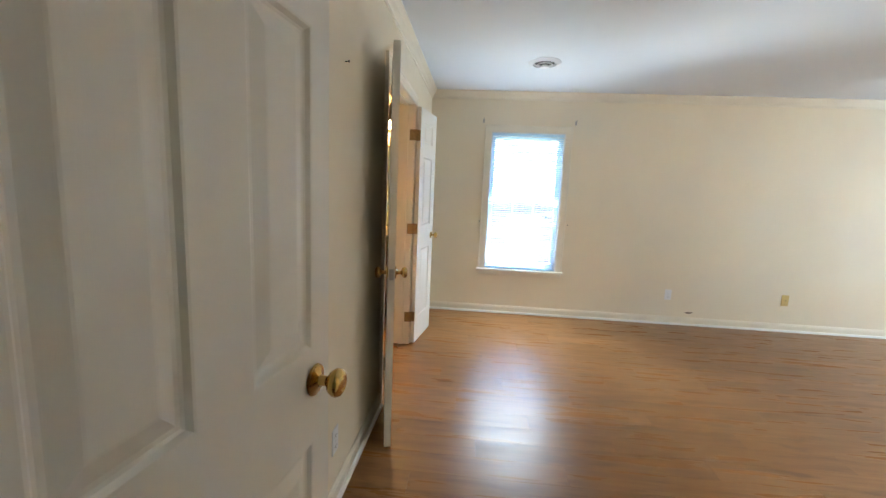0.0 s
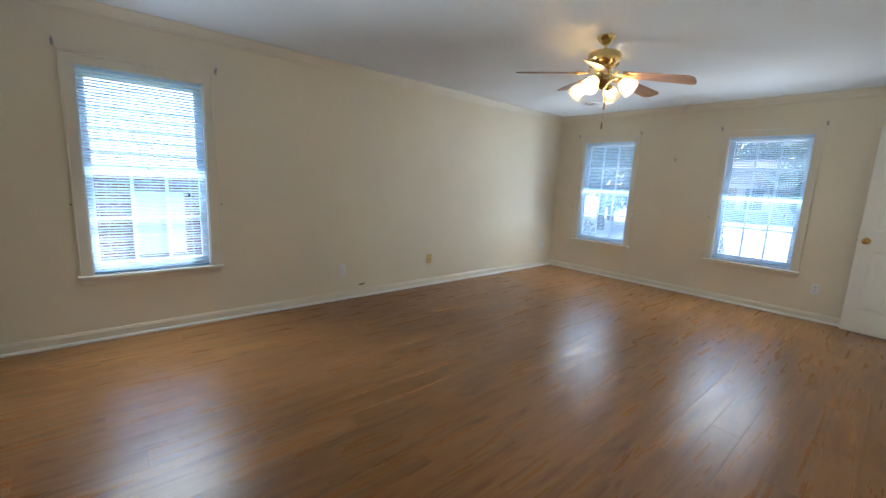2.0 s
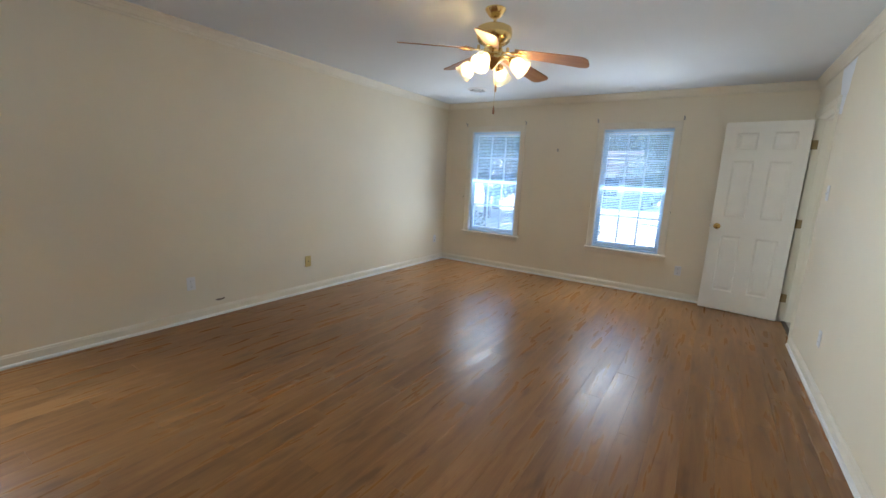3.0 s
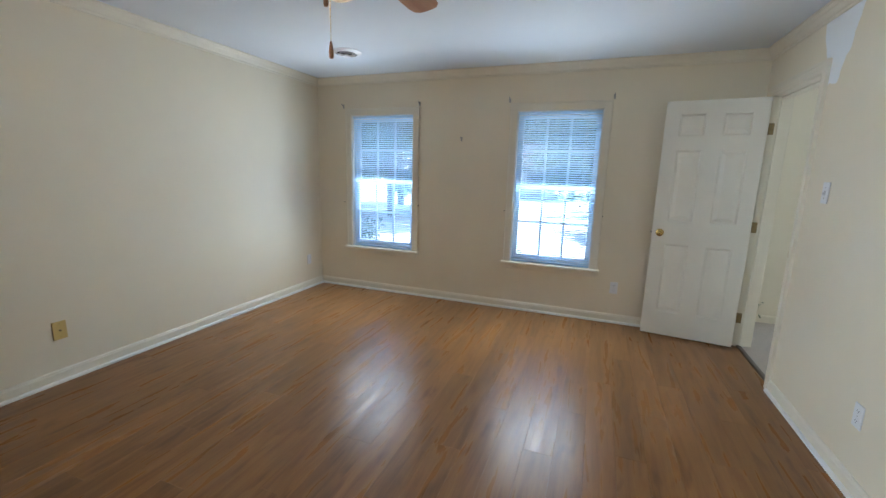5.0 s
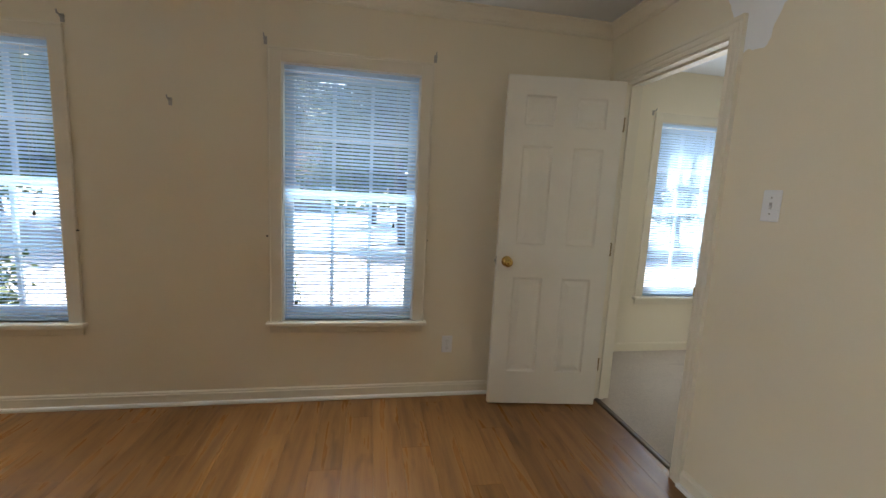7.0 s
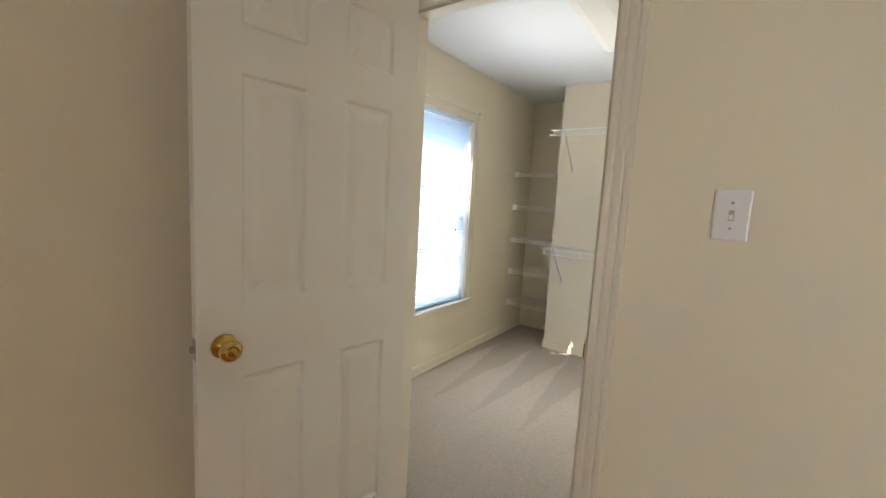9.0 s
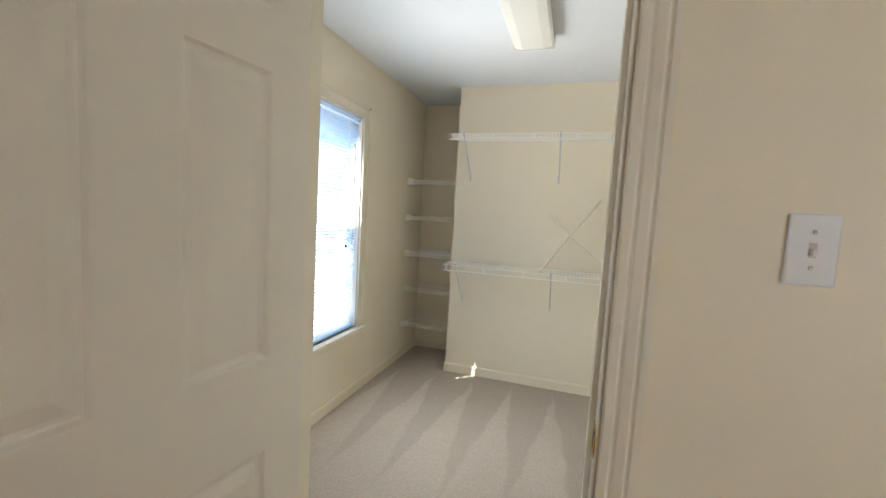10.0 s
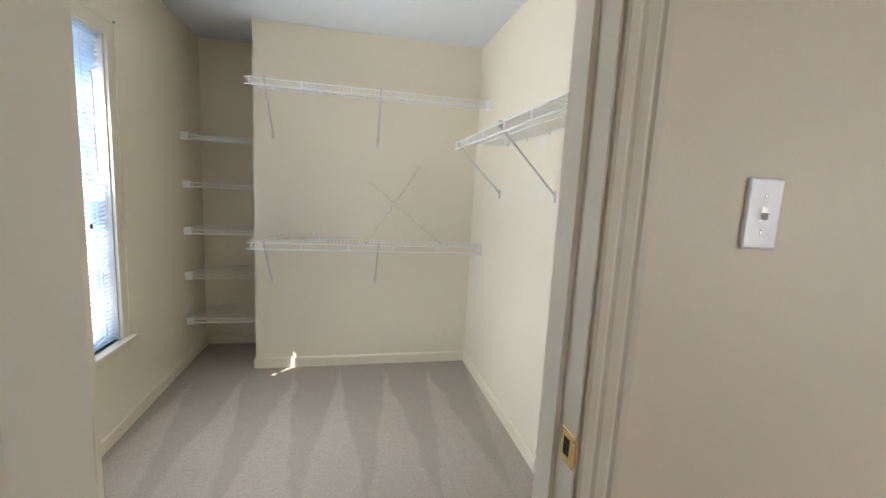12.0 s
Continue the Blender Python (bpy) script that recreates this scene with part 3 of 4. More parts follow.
# ---- windows ----
def window(name, m, width, label, upper_bars=True):
    """A double-hung window with six panes a sash. Local x runs along the wall, y out of doors, z up from the sill; y = 0 is the wall face."""
    h = WZ1 - WZ0
    w = empty(name, m, label, "window", kind="structure")
    # lining
    lin = bmesh.new()
    for a in ((0, 0.002, 0, 0.014, 0.15, h), (width - 0.014, 0.002, 0, width, 0.15, h), (0.014, 0.002, h - 0.014, width - 0.014, 0.15, h), (0.014, 0.05, 0, width - 0.014, 0.15, 0.016)):
        add_box(lin, *a, 0.001)
    for x in (0.014, width - 0.026):
        add_box(lin, x, 0.052, 0.016, x + 0.012, 0.062, h - 0.014)
    part("window_frame", lin, m_sash, w)
    # casing board with an outer bead, butted under the head
    bm = bmesh.new()
    c = 0.062
    add_box(bm, -c + 0.006, -0.014, 0.0, 0.006, 0.0, h + c - 0.006, 0.002)
    add_box(bm, width - 0.006, -0.014, 0.0, width + c - 0.006, 0.0, h + c - 0.006, 0.002)
    add_box(bm, 0.006, -0.0135, h - 0.006, width - 0.006, 0.0, h + c - 0.006, 0.002)
    part("casing", bm, m_trim, w)
    bm = bmesh.new()
    for x in (-c - 0.004, width + c - 0.008):
        add_box(bm, x, -0.020, 0.0, x + 0.012, 0.0, h + c - 0.006, 0.003)
    add_box(bm, -c - 0.004, -0.020, h + c - 0.006, width + c + 0.004, 0.0, h + c + 0.006, 0.003)
    part("casing_bead", bm, m_trim, w)
    part("window_sill", box(-c - 0.02, -0.045, -0.026, width + c + 0.02, 0.052, 0.0, 0.005), m_trim, w)
    part("apron", box(-c, -0.013, -0.072, width + c, 0.0, -0.0265, 0.003), m_trim, w)
    # sashes: the lower stands inside the upper
    mid = h * 0.512
    for y0, z0, z1, nm in ((0.064, 0.016, mid + 0.018, "lower_sash"), (0.100, mid - 0.018, h - 0.014, "upper_sash")):
        s = bmesh.new()
        t, st = 0.032, 0.045
        xa, xb = 0.016, width - 0.016
        rail0 = 0.060 if nm == "lower_sash" else 0.036
        rail1 = 0.036 if nm == "lower_sash" else 0.048
        add_box(s, xa, y0, z0, xa + st, y0 + t, z1, 0.003)
        add_box(s, xb - st, y0, z0, xb, y0 + t, z1, 0.003)
        add_box(s, xa + st, y0, z0, xb - st, y0 + t, z0 + rail0, 0.003)
        add_box(s, xa + st, y0, z1 - rail1, xb - st, y0 + t, z1, 0.003)
        gx0, gx1, gz0, gz1 = xa + st, xb - st, z0 + rail0, z1 - rail1
        gw, gh = (gx1 - gx0) / 3, (gz1 - gz0) / 2
        bars = nm == "lower_sash" or upper_bars
        for k in (1, 2) if bars else ():
            add_box(s, gx0 + gw * k - 0.011, y0 + 0.006, gz0, gx0 + gw * k + 0.011, y0 + t - 0.004, gz1, 0.003)
        if bars:
            add_box(s, gx0, y0 + 0.007, gz0 + gh - 0.011, gx1, y0 + t - 0.005, gz0 + gh + 0.011, 0.003)
        sash = part(nm, s, m_sash, w)
        if not bars:
            gw, gh = gx1 - gx0, gz1 - gz0
        for i in range(3 if bars else 1):
            for j in range(2 if bars else 1):
                p = part("pane", box(gx0 + gw * i + 0.002, y0 + 0.015, gz0 + gh * j + 0.002, gx0 + gw * (i + 1) - 0.002, y0 + 0.018, gz0 + gh * (j + 1) - 0.002), m_glass, sash)
                p.visible_shadow = False
    lk = box(width / 2 - 0.03, 0.058, mid + 0.018, width / 2 + 0.03, 0.082, mid + 0.026, 0.003)
    add_box(lk, width / 2 - 0.012, 0.052, mid + 0.026, width / 2 + 0.03, 0.068, mid + 0.034, 0.003)
    part("sash_lock", lk, m_old_brass, w)
    return w


SLATS = {}


def mini_blind(m, width, tilt, label, wand=True, sun_gap=()):
    """A lowered one-inch blind in the window's recess; local axes as for window()."""
    h = WZ1 - WZ0
    b = empty("mini_blind", m, label, "blind", "window blinds")
    x0, x1, y = 0.018, width - 0.018, 0.030
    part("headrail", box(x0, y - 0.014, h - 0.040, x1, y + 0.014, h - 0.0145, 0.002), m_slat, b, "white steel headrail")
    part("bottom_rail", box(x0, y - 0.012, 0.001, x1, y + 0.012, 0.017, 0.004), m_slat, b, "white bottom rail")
    key = round(width, 3)
    if key not in SLATS:
        bm = bmesh.new()
        prof = [(-0.0125, -0.0012), (-0.0065, 0.0006), (0, 0.0012), (0.0065, 0.0006), (0.0125, -0.0012)]
        rows = [[bm.verts.new((x, py, pz)) for py, pz in prof] for x in (x0, x1)]
        low = [[bm.verts.new((x, py, pz - 0.0006)) for py, pz in prof] for x in (x0, x1)]
        for i in range(4):
            bm.faces.new((rows[0][i], rows[1][i], rows[1][i + 1], rows[0][i + 1]))
            bm.faces.new((low[0][i], low[0][i + 1], low[1][i + 1], low[1][i]))
        for i in (0, 4):
            bm.faces.new((rows[0][i], rows[1][i], low[1][i], low[0][i]))
        for k in (0, 1):
            bm.faces.new(rows[k] + low[k][::-1])
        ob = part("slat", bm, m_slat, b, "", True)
        SLATS[key] = ob.data
        first = ob
    else:
        first = new("slat", SLATS[key])
        first.parent = b
    n = 68
    pitch = (h - 0.040 - 0.017 - 0.012) / n
    for i in range(n):
        s = first
        if i:
            s = new("slat", SLATS[key])
            s.parent = b
        # slats shifted aside on purpose, a made-up gap for a beam of sun
        dx = -0.050 if i in sun_gap else 0.0
        s.matrix_basis = pose(dx, y, 0.017 + pitch * (i + 0.7), tilt + random.uniform(-1.2, 1.2), 0, 0)
    for fx in (0.16, 0.5, 0.84):
        x = width * fx
        cb = bmesh.new()
        for dy in (-0.0132, 0.0132):
            add_box(cb, x - 0.0006, y + dy - 0.0005, 0.02, x + 0.0006, y + dy + 0.0005, h - 0.04)
        part("ladder_cord", cb, m_cord, b)
    if wand:
        part("tilt_wand", rod((width * 0.14, y - 0.02, 0.62), (width * 0.14, y - 0.022, h - 0.04), 0.004, 6), m_glass, b, "clear tilt wand")
    pb = rod((width * 0.82, y - 0.018, 0.62), (width * 0.82, y - 0.018, h - 0.045), 0.0012, 5)
    part("pull_cord", pb, m_cord, b)
    part("cord_tassel", lathe([(0, 0.0), (0.007, 0.0), (0.008, 0.006), (0.004, 0.026), (0, 0.028)], 10, pose(width * 0.82, y - 0.018, 0.595)), m_dark, b, "dark cord tassel")
    return b


W_N = pose(N_WIN[0], YN, WZ0)
W_E = [pose(XE, w[1], WZ0, 0, 0, -90) for w in E_WINS]
W_C = pose(CE, C_WIN[1], WZ0, 0, 0, -90)
window("window_1", W_N, N_WIN[1] - N_WIN[0], "white double-hung window, one-pane upper and six-pane lower sash, facing a brick house", False)
for i, m in enumerate(W_E):
    window("window_%d" % (i + 2), m, E_WINS[i][1] - E_WINS[i][0], "white double-hung window with six-pane sashes facing trees")
window("window_4", W_C, C_WIN[1] - C_WIN[0], "white double-hung closet window with six-pane sashes")
mini_blind(W_N, N_WIN[1] - N_WIN[0], TILT_N, "white aluminium mini blind, lowered with open slats")
for i, m in enumerate(W_E):
    mini_blind(m, E_WINS[i][1] - E_WINS[i][0], TILT_E, "white aluminium mini blind, lowered with open slats")
mini_blind(W_C, C_WIN[1] - C_WIN[0], TILT_C, "white aluminium mini blind in the closet, some slats shifted to admit a sunbeam", sun_gap=range(38, 62))


# added area lamps in place of daylight: up to the ceiling, down to the floor, across the room
def window_lamp(m, at, towards, size, size_y, spread, power):
    lamp = bpy.data.lights.new("window_light", "AREA")
    lamp.shape, lamp.size, lamp.size_y, lamp.spread = "RECTANGLE", size, size_y, radians(spread)
    lamp.energy, lamp.color = power, (0.88, 0.97, 1.0)
    new("window_light", lamp).matrix_basis = m @ look(at, Vector(at) + Vector(towards))


def window_fill_lamps(m, width, up, down, across=0.0, turn=0, spread=0):
    """turn: degrees by which the level light leans to local +x."""
    h = WZ1 - WZ0
    for a, at, power, tall in ((55, 0.45, up, 0.50), (-58, 0.55, down, 0.55)):
        window_lamp(m, (width / 2, -0.03, h * at), (0, -math.cos(radians(a)), math.sin(radians(a))), width - 0.06, h * tall, 104, power * width)
    # unseen level fill lamp, turned to brighten walls the others miss
    if across:
        window_lamp(m, (width / 2, -0.10, h * 0.5), (math.sin(radians(turn)), -math.cos(radians(turn)), 0), width * 0.45, h * 0.85, spread, across * width)


window_fill_lamps(W_N, N_WIN[1] - N_WIN[0], *LIGHT_N, ACROSS_N, 33, 60)
for i, m in enumerate(W_E):
    window_fill_lamps(m, E_WINS[i][1] - E_WINS[i][0], *LIGHT_E, ACROSS_E[i], (-34, -46)[i], (72, 78)[i])
window_fill_lamps(W_C, C_WIN[1] - C_WIN[0], *LIGHT_C, ACROSS_C, 2, 108)


# curtain hooks and nails left round the windows
def curtain_hook(m):
    bm = rod((0, 0, 0), (0, -0.012, 0), 0.010, 12)
    add_rod(bm, (0, -0.012, 0), (0, -0.040, 0.004), 0.004, 8)
    add_rod(bm, (0, -0.038, 0.0), (0, -0.044, 0.018), 0.0035, 8)
    add_box(bm, -0.009, -0.006, -0.03, 0.009, 0.0, 0.012, 0.002)
    ob = tagged(mesh_ob("curtain_hook", bm, m_steel, None, "", True), "small dull steel curtain rod hook on the wall", "hook", "curtain hooks")
    ob.matrix_basis = m
    return ob


def wall_nail(m, label="dark nail driven into the painted wall"):
    bm = rod((0, 0.004, 0), (0, -0.016, 0.002), 0.0022, 6)
    add_rod(bm, (0, -0.015, 0.002), (0, -0.018, 0.002), 0.0055, 10)
    ob = tagged(mesh_ob("wall_nail", bm, m_dark), label, "nail", "wall nails")
    ob.matrix_basis = m
    return ob


for x in (0.056, 1.037):
    curtain_hook(pose(x, YN, 2.145))
for y in (4.050, 3.095, 2.119, 1.164):
    curtain_hook(pose(XE, y, 2.135, 0, 0, -90))
for x in (0.066, 1.035):
    wall_nail(pose(x, YN, 1.044))
for y in (4.05, 3.09, 2.116, 1.170):
    wall_nail(pose(XE, y, 1.036, 0, 0, -90))
curtain_hook(pose(XE, 2.61, 1.767, 0, 0, -90))
wall_nail(pose(CE, -1.838, 2.10, 0, 0, -90))
curtain_hook(pose(CE, -0.785, 2.10, 0, 0, -90))
wall_nail(pose(XW, 1.50, 1.86, 0, 0, 90))


# ---- wall plates ----
def outlet(m, plate, label):
    """A duplex socket; local y points into the wall."""
    o = empty("wall_outlet", m, label, "outlet", "wall outlets")
    part("plate", box(-0.035, -0.006, -0.0575, 0.035, 0.0, 0.0575, 0.0035), plate, o)
    for z in (-0.024, 0.024):
        s = part("socket", lathe([(0, 0), (0.0165, 0), (0.0165, 0.0015), (0, 0.0017)], 16, pose(0, -0.006, z, 90)), plate, o)
        sb = box(-0.0075, -0.0082, z - 0.003, -0.0055, -0.0076, z + 0.006)
        add_box(sb, 0.0055, -0.0082, z - 0.003, 0.0075, -0.0076, z + 0.005)
        add_box(sb, -0.0018, -0.0082, z - 0.010, 0.0018, -0.0076, z - 0.007)
        part("slots", sb, m_dark, o)
    part("screw", lathe([(0, 0), (0.003, 0), (0.0025, 0.001), (0, 0.0012)], 8, pose(0, -0.006, 0, 90)), m_steel, o)
    return o


WHITE_OUT = "white duplex outlet plate on the wall"
outlet(pose(2.194, YN, 0.332), m_plastic, WHITE_OUT)
outlet(pose(5.867, YN, 0.345), m_plastic, WHITE_OUT)
outlet(pose(XE, 1.003, 0.350, 0, 0, -90), m_plastic, WHITE_OUT)
outlet(pose(4.228, YS, 0.360, 0, 0, 180), m_plastic, WHITE_OUT)
outlet(pose(XW, 1.40, 0.285, 0, 0, 90), m_plastic, WHITE_OUT)
cv = empty("cable_plate", pose(3.412, YN, 0.345), "ivory-yellow cable plate on the wall", "wall plate")
part("plate", box(-0.038, -0.006, -0.060, 0.038, 0.0, 0.060, 0.0035), m_ivory, cv)
part("jack", lathe([(0, 0), (0.006, 0), (0.006, 0.008), (0.0035, 0.008), (0.0035, 0.002), (0, 0.002)], 12, pose(0, -0.006, 0, 90)), m_old_brass, cv)
for z in (-0.042, 0.042):
    part("screw", lathe([(0, 0), (0.003, 0), (0.0025, 0.001), (0, 0.0012)], 8, pose(0, -0.006, z, 90)), m_old_brass, cv)

sw = empty("light_switch", pose(4.906, YS, 1.353, 0, 0, 180), "white toggle light switch plate beside the closet door", "light switch")
part("plate", box(-0.0365, -0.0065, -0.060, 0.0365, 0.0, 0.060, 0.004), m_plastic, sw)
part("slot", box(-0.0055, -0.0072, -0.0125, 0.0055, -0.0064, 0.0125), m_steel, sw)
tg = bmesh.new()
add_box(tg, -0.004, -0.018, -0.010, 0.004, -0.005, 0.002, 0.0015)
part("toggle", tg, m_plastic, sw, "white toggle pushed down")
for z in (-0.030, 0.030):
    part("screw", lathe([(0, 0), (0.0038, 0), (0.003, 0.0012), (0, 0.0014)], 10, pose(0, -0.0065, z, 90)), m_steel, sw)

# scuff low on the north wall
sc = bmesh.new()
ring = [(-0.045, 0.001), (-0.02, 0.010), (0.012, 0.007), (0.046, 0.011), (0.030, -0.004), (-0.01, -0.010)]
va, vb = [[sc.verts.new((x, y, z)) for x, z in ring] for y in (0.0, -0.002)]
sc.faces.new(va[::-1])
sc.faces.new(vb)
for i in range(6):
    sc.faces.new((va[i], va[(i + 1) % 6], vb[(i + 1) % 6], vb[i]))
so = tagged(mesh_ob("wall_scuff", sc, m_scuff), "dark chipped scuff just above the baseboard", "scuff")
so.matrix_basis = pose(2.435, YN, 0.138)


# ---- ceiling vents ----
def ceiling_vent(x, y):
    v = empty("ceiling_vent", pose(x, y, H), "round white ceiling air diffuser", "vent", "ceiling vents")
    part("rim", lathe([(0.080, 0.0), (0.128, 0.0), (0.132, -0.004), (0.126, -0.009), (0.105, -0.012), (0.095, -0.020), (0.092, -0.018), (0.098, -0.008), (0.080, -0.002)], 40), m_plastic, v, "", True)
    part("throat", lathe([(0, -0.001), (0.090, -0.001), (0.090, -0.003), (0, -0.003)], 32), m_dark, v, "dark vent throat")
    part("inner_cone", lathe([(0.058, -0.012), (0.066, -0.024), (0.069, -0.026), (0.066, -0.028), (0.062, -0.025), (0.054, -0.013)], 36), m_plastic, v, "", True)
    part("centre_disc", lathe([(0, -0.022), (0.024, -0.024), (0.036, -0.036), (0.033, -0.041), (0, -0.043)], 32), m_plastic, v, "", True)
    sp_ = bmesh.new()
    for k in range(3):
        a = 2 * math.pi * k / 3
        add_rod(sp_, (0.03 * math.cos(a), 0.03 * math.sin(a), -0.020), (0.10 * math.cos(a), 0.10 * math.sin(a), -0.010), 0.002, 5)
    part("spokes", sp_, m_dark, v)


ceiling_vent(0.522, 3.385)
ceiling_vent(5.26, 3.43)


# ---- ceiling fan ----
def ceiling_fan(x, y):
    f = empty("ceiling_fan", pose(x, y, H), "polished brass ceiling fan with five wooden blades and four lit lamps", "ceiling fan")
    part("canopy", lathe([(0, 0), (0.066, 0), (0.068, -0.006), (0.064, -0.014), (0.050, -0.034), (0.034, -0.052), (0.022, -0.058), (0, -0.058)], 36), m_brass, f, "", True)
    part("downrod", rod((0, 0, -0.05), (0, 0, -0.11), 0.011, 16), m_brass, f)
    part("motor_housing", lathe([(0, -0.090), (0.030, -0.092), (0.060, -0.104), (0.098, -0.112), (0.112, -0.120), (0.118, -0.132), (0.118, -0.168), (0.112, -0.182),
                                 (0.100, -0.196), (0.086, -0.208), (0.070, -0.220), (0.050, -0.224), (0, -0.224)], 48), m_brass, f, "polished brass motor housing", True)
    for k in range(14):
        a = 2 * math.pi * k / 14
        bm = bmesh.new()
        add_rod(bm, (0.106 * math.cos(a), 0.106 * math.sin(a), -0.190), (0.082 * math.cos(a), 0.082 * math.sin(a), -0.212), 0.006, 6)
        part("vent_rib", bm, m_old_brass, f)
    part("switch_housing", lathe([(0, -0.222), (0.050, -0.224), (0.060, -0.236), (0.066, -0.252), (0.058, -0.262), (0.054, -0.276), (0.060, -0.292), (0.072, -0.300), (0.072, -0.314), (0.058, -0.324), (0.044, -0.336), (0.030, -0.354), (0.016, -0.366), (0.010, -0.376), (0, -0.378)], 36), m_brass, f, "", True)
    # blades on scrolled irons
    for k in range(5):
        m = pose(0, 0, -0.258, 6.5, 0, 0) @ pose(0, 0, 0, 0, 0, BLADES + 72 * k) @ pose(0, 0, 0, 0, 5.5, 0)
        iron = bmesh.new()
        add_box(iron, 0.075, -0.014, -0.004, 0.140, 0.014, 0.002, 0.002)
        add_rod(iron, (0.10, 0, 0.0), (0.10, 0, 0.03), 0.010, 8)
        for s in (-1, 1):
            pts = [Vector((0.13, 0.006 * s, -0.001)), Vector((0.150, 0.028 * s, 0.0)), Vector((0.176, 0.036 * s, 0.002)), Vector((0.205, 0.024 * s, 0.003)), Vector((0.226, 0.0, 0.004))]
            for a, b in zip(pts, pts[1:]):
                add_rod(iron, a, b, 0.006, 7)
            add_rod(iron, (0.19, 0.03 * s, -0.006), (0.19, 0.03 * s, 0.012), 0.007, 8)
        add_box(iron, 0.135, -0.006, -0.004, 0.235, 0.006, 0.004, 0.002)
        bmesh.ops.transform(iron, matrix=m, verts=iron.verts)
        part("blade_iron", iron, m_brass, f, "scrolled brass blade iron", True)
        bl_ = bmesh.new()
        outline = [(0.165, 0.048), (0.30, 0.056), (0.45, 0.063), (0.585, 0.068), (0.618, 0.060), (0.634, 0.042), (0.638, 0.018)]
        outline = outline + [(px, -py) for px, py in outline[::-1]]
        top = [bl_.verts.new((px, py, 0.0075)) for px, py in outline]
        bot = [bl_.verts.new((px, py, 0.0020)) for px, py in outline]
        bl_.faces.new(top)
        bl_.faces.new(bot[::-1])
        for i in range(len(outline)):
            j = (i + 1) % len(outline)
            bl_.faces.new((top[i], top[j], bot[j], bot[i]))
        blade = part("blade", bl_, m_blade, f, "brown wood-veneer fan blade")
        blade.matrix_basis = m @ pose(0, 0, 0, -13, 0, 0)
    # four lamps
    for k in range(4):
        a = radians(ARMS + 90 * k)
        d = Vector((math.cos(a), math.sin(a), 0))
        arm = bmesh.new()
        pts = [d * 0.045 + Vector((0, 0, -0.312)), d * 0.085 + Vector((0, 0, -0.299)), d * 0.118 + Vector((0, 0, -0.307)), d * 0.135 + Vector((0, 0, -0.327))]
        for p, q in zip(pts, pts[1:]):
            add_rod(arm, p, q, 0.008, 10)
        part("lamp_arm", arm, m_brass, f, "", True)
        axis = (d * 0.78 + Vector((0, 0, -0.63))).normalized()
        m = Matrix.Translation(pts[-1] - axis * 0.012) @ axis.to_track_quat("Z", "Y").to_matrix().to_4x4()
        part("lamp_socket", lathe([(0, 0), (0.020, 0.0), (0.026, 0.008), (0.030, 0.026), (0.027, 0.030), (0, 0.030)], 24, m), m_brass, f, "", True)
        outer = [(0.029, 0.024), (0.040, 0.034), (0.050, 0.056), (0.055, 0.084), (0.058, 0.104), (0.064, 0.120)]
        inner = [(0.062, 0.1202), (0.056, 0.104), (0.053, 0.084), (0.048, 0.056), (0.038, 0.036), (0.028, 0.027)]
        part("lamp_shade", lathe(outer + inner, 32, m), m_shade, f, "frosted tulip glass shade", True)
        part("bulb", lathe([(0, 0.030), (0.012, 0.031), (0.014, 0.046), (0.024, 0.062), (0.029, 0.080), (0.025, 0.096), (0.012, 0.106), (0, 0.108)], 20, m), m_bulb, f, "lit warm bulb", True)
    # pull chains
    for dx, dy, z0, z1 in ((0.115, 0.028, -0.27, -0.60), (0.012, -0.030, -0.36, -0.475)):
        ch = bmesh.new()
        n = int((z0 - z1) / 0.012)
        for i in range(n):
            bmesh.ops.create_icosphere(ch, subdivisions=1, radius=0.0022, matrix=Matrix.Translation((dx * (0.55 if i < 2 else 1), dy, z0 - 0.012 * i)))
        add_rod(ch, (dx, dy, z0 - 0.01), (dx, dy, z1), 0.0009, 5)
        part("pull_chain", ch, m_brass, f)
        part("chain_fob", lathe([(0, 0.012), (0.003, 0.010), (0.0055, 0.0), (0.008, -0.022), (0.008, -0.040), (0.0055, -0.046), (0, -0.047)], 14, pose(dx, dy, z1)), m_blade, f, "wooden chain fob", True)
    return f


ceiling_fan(3.132, 2.123)


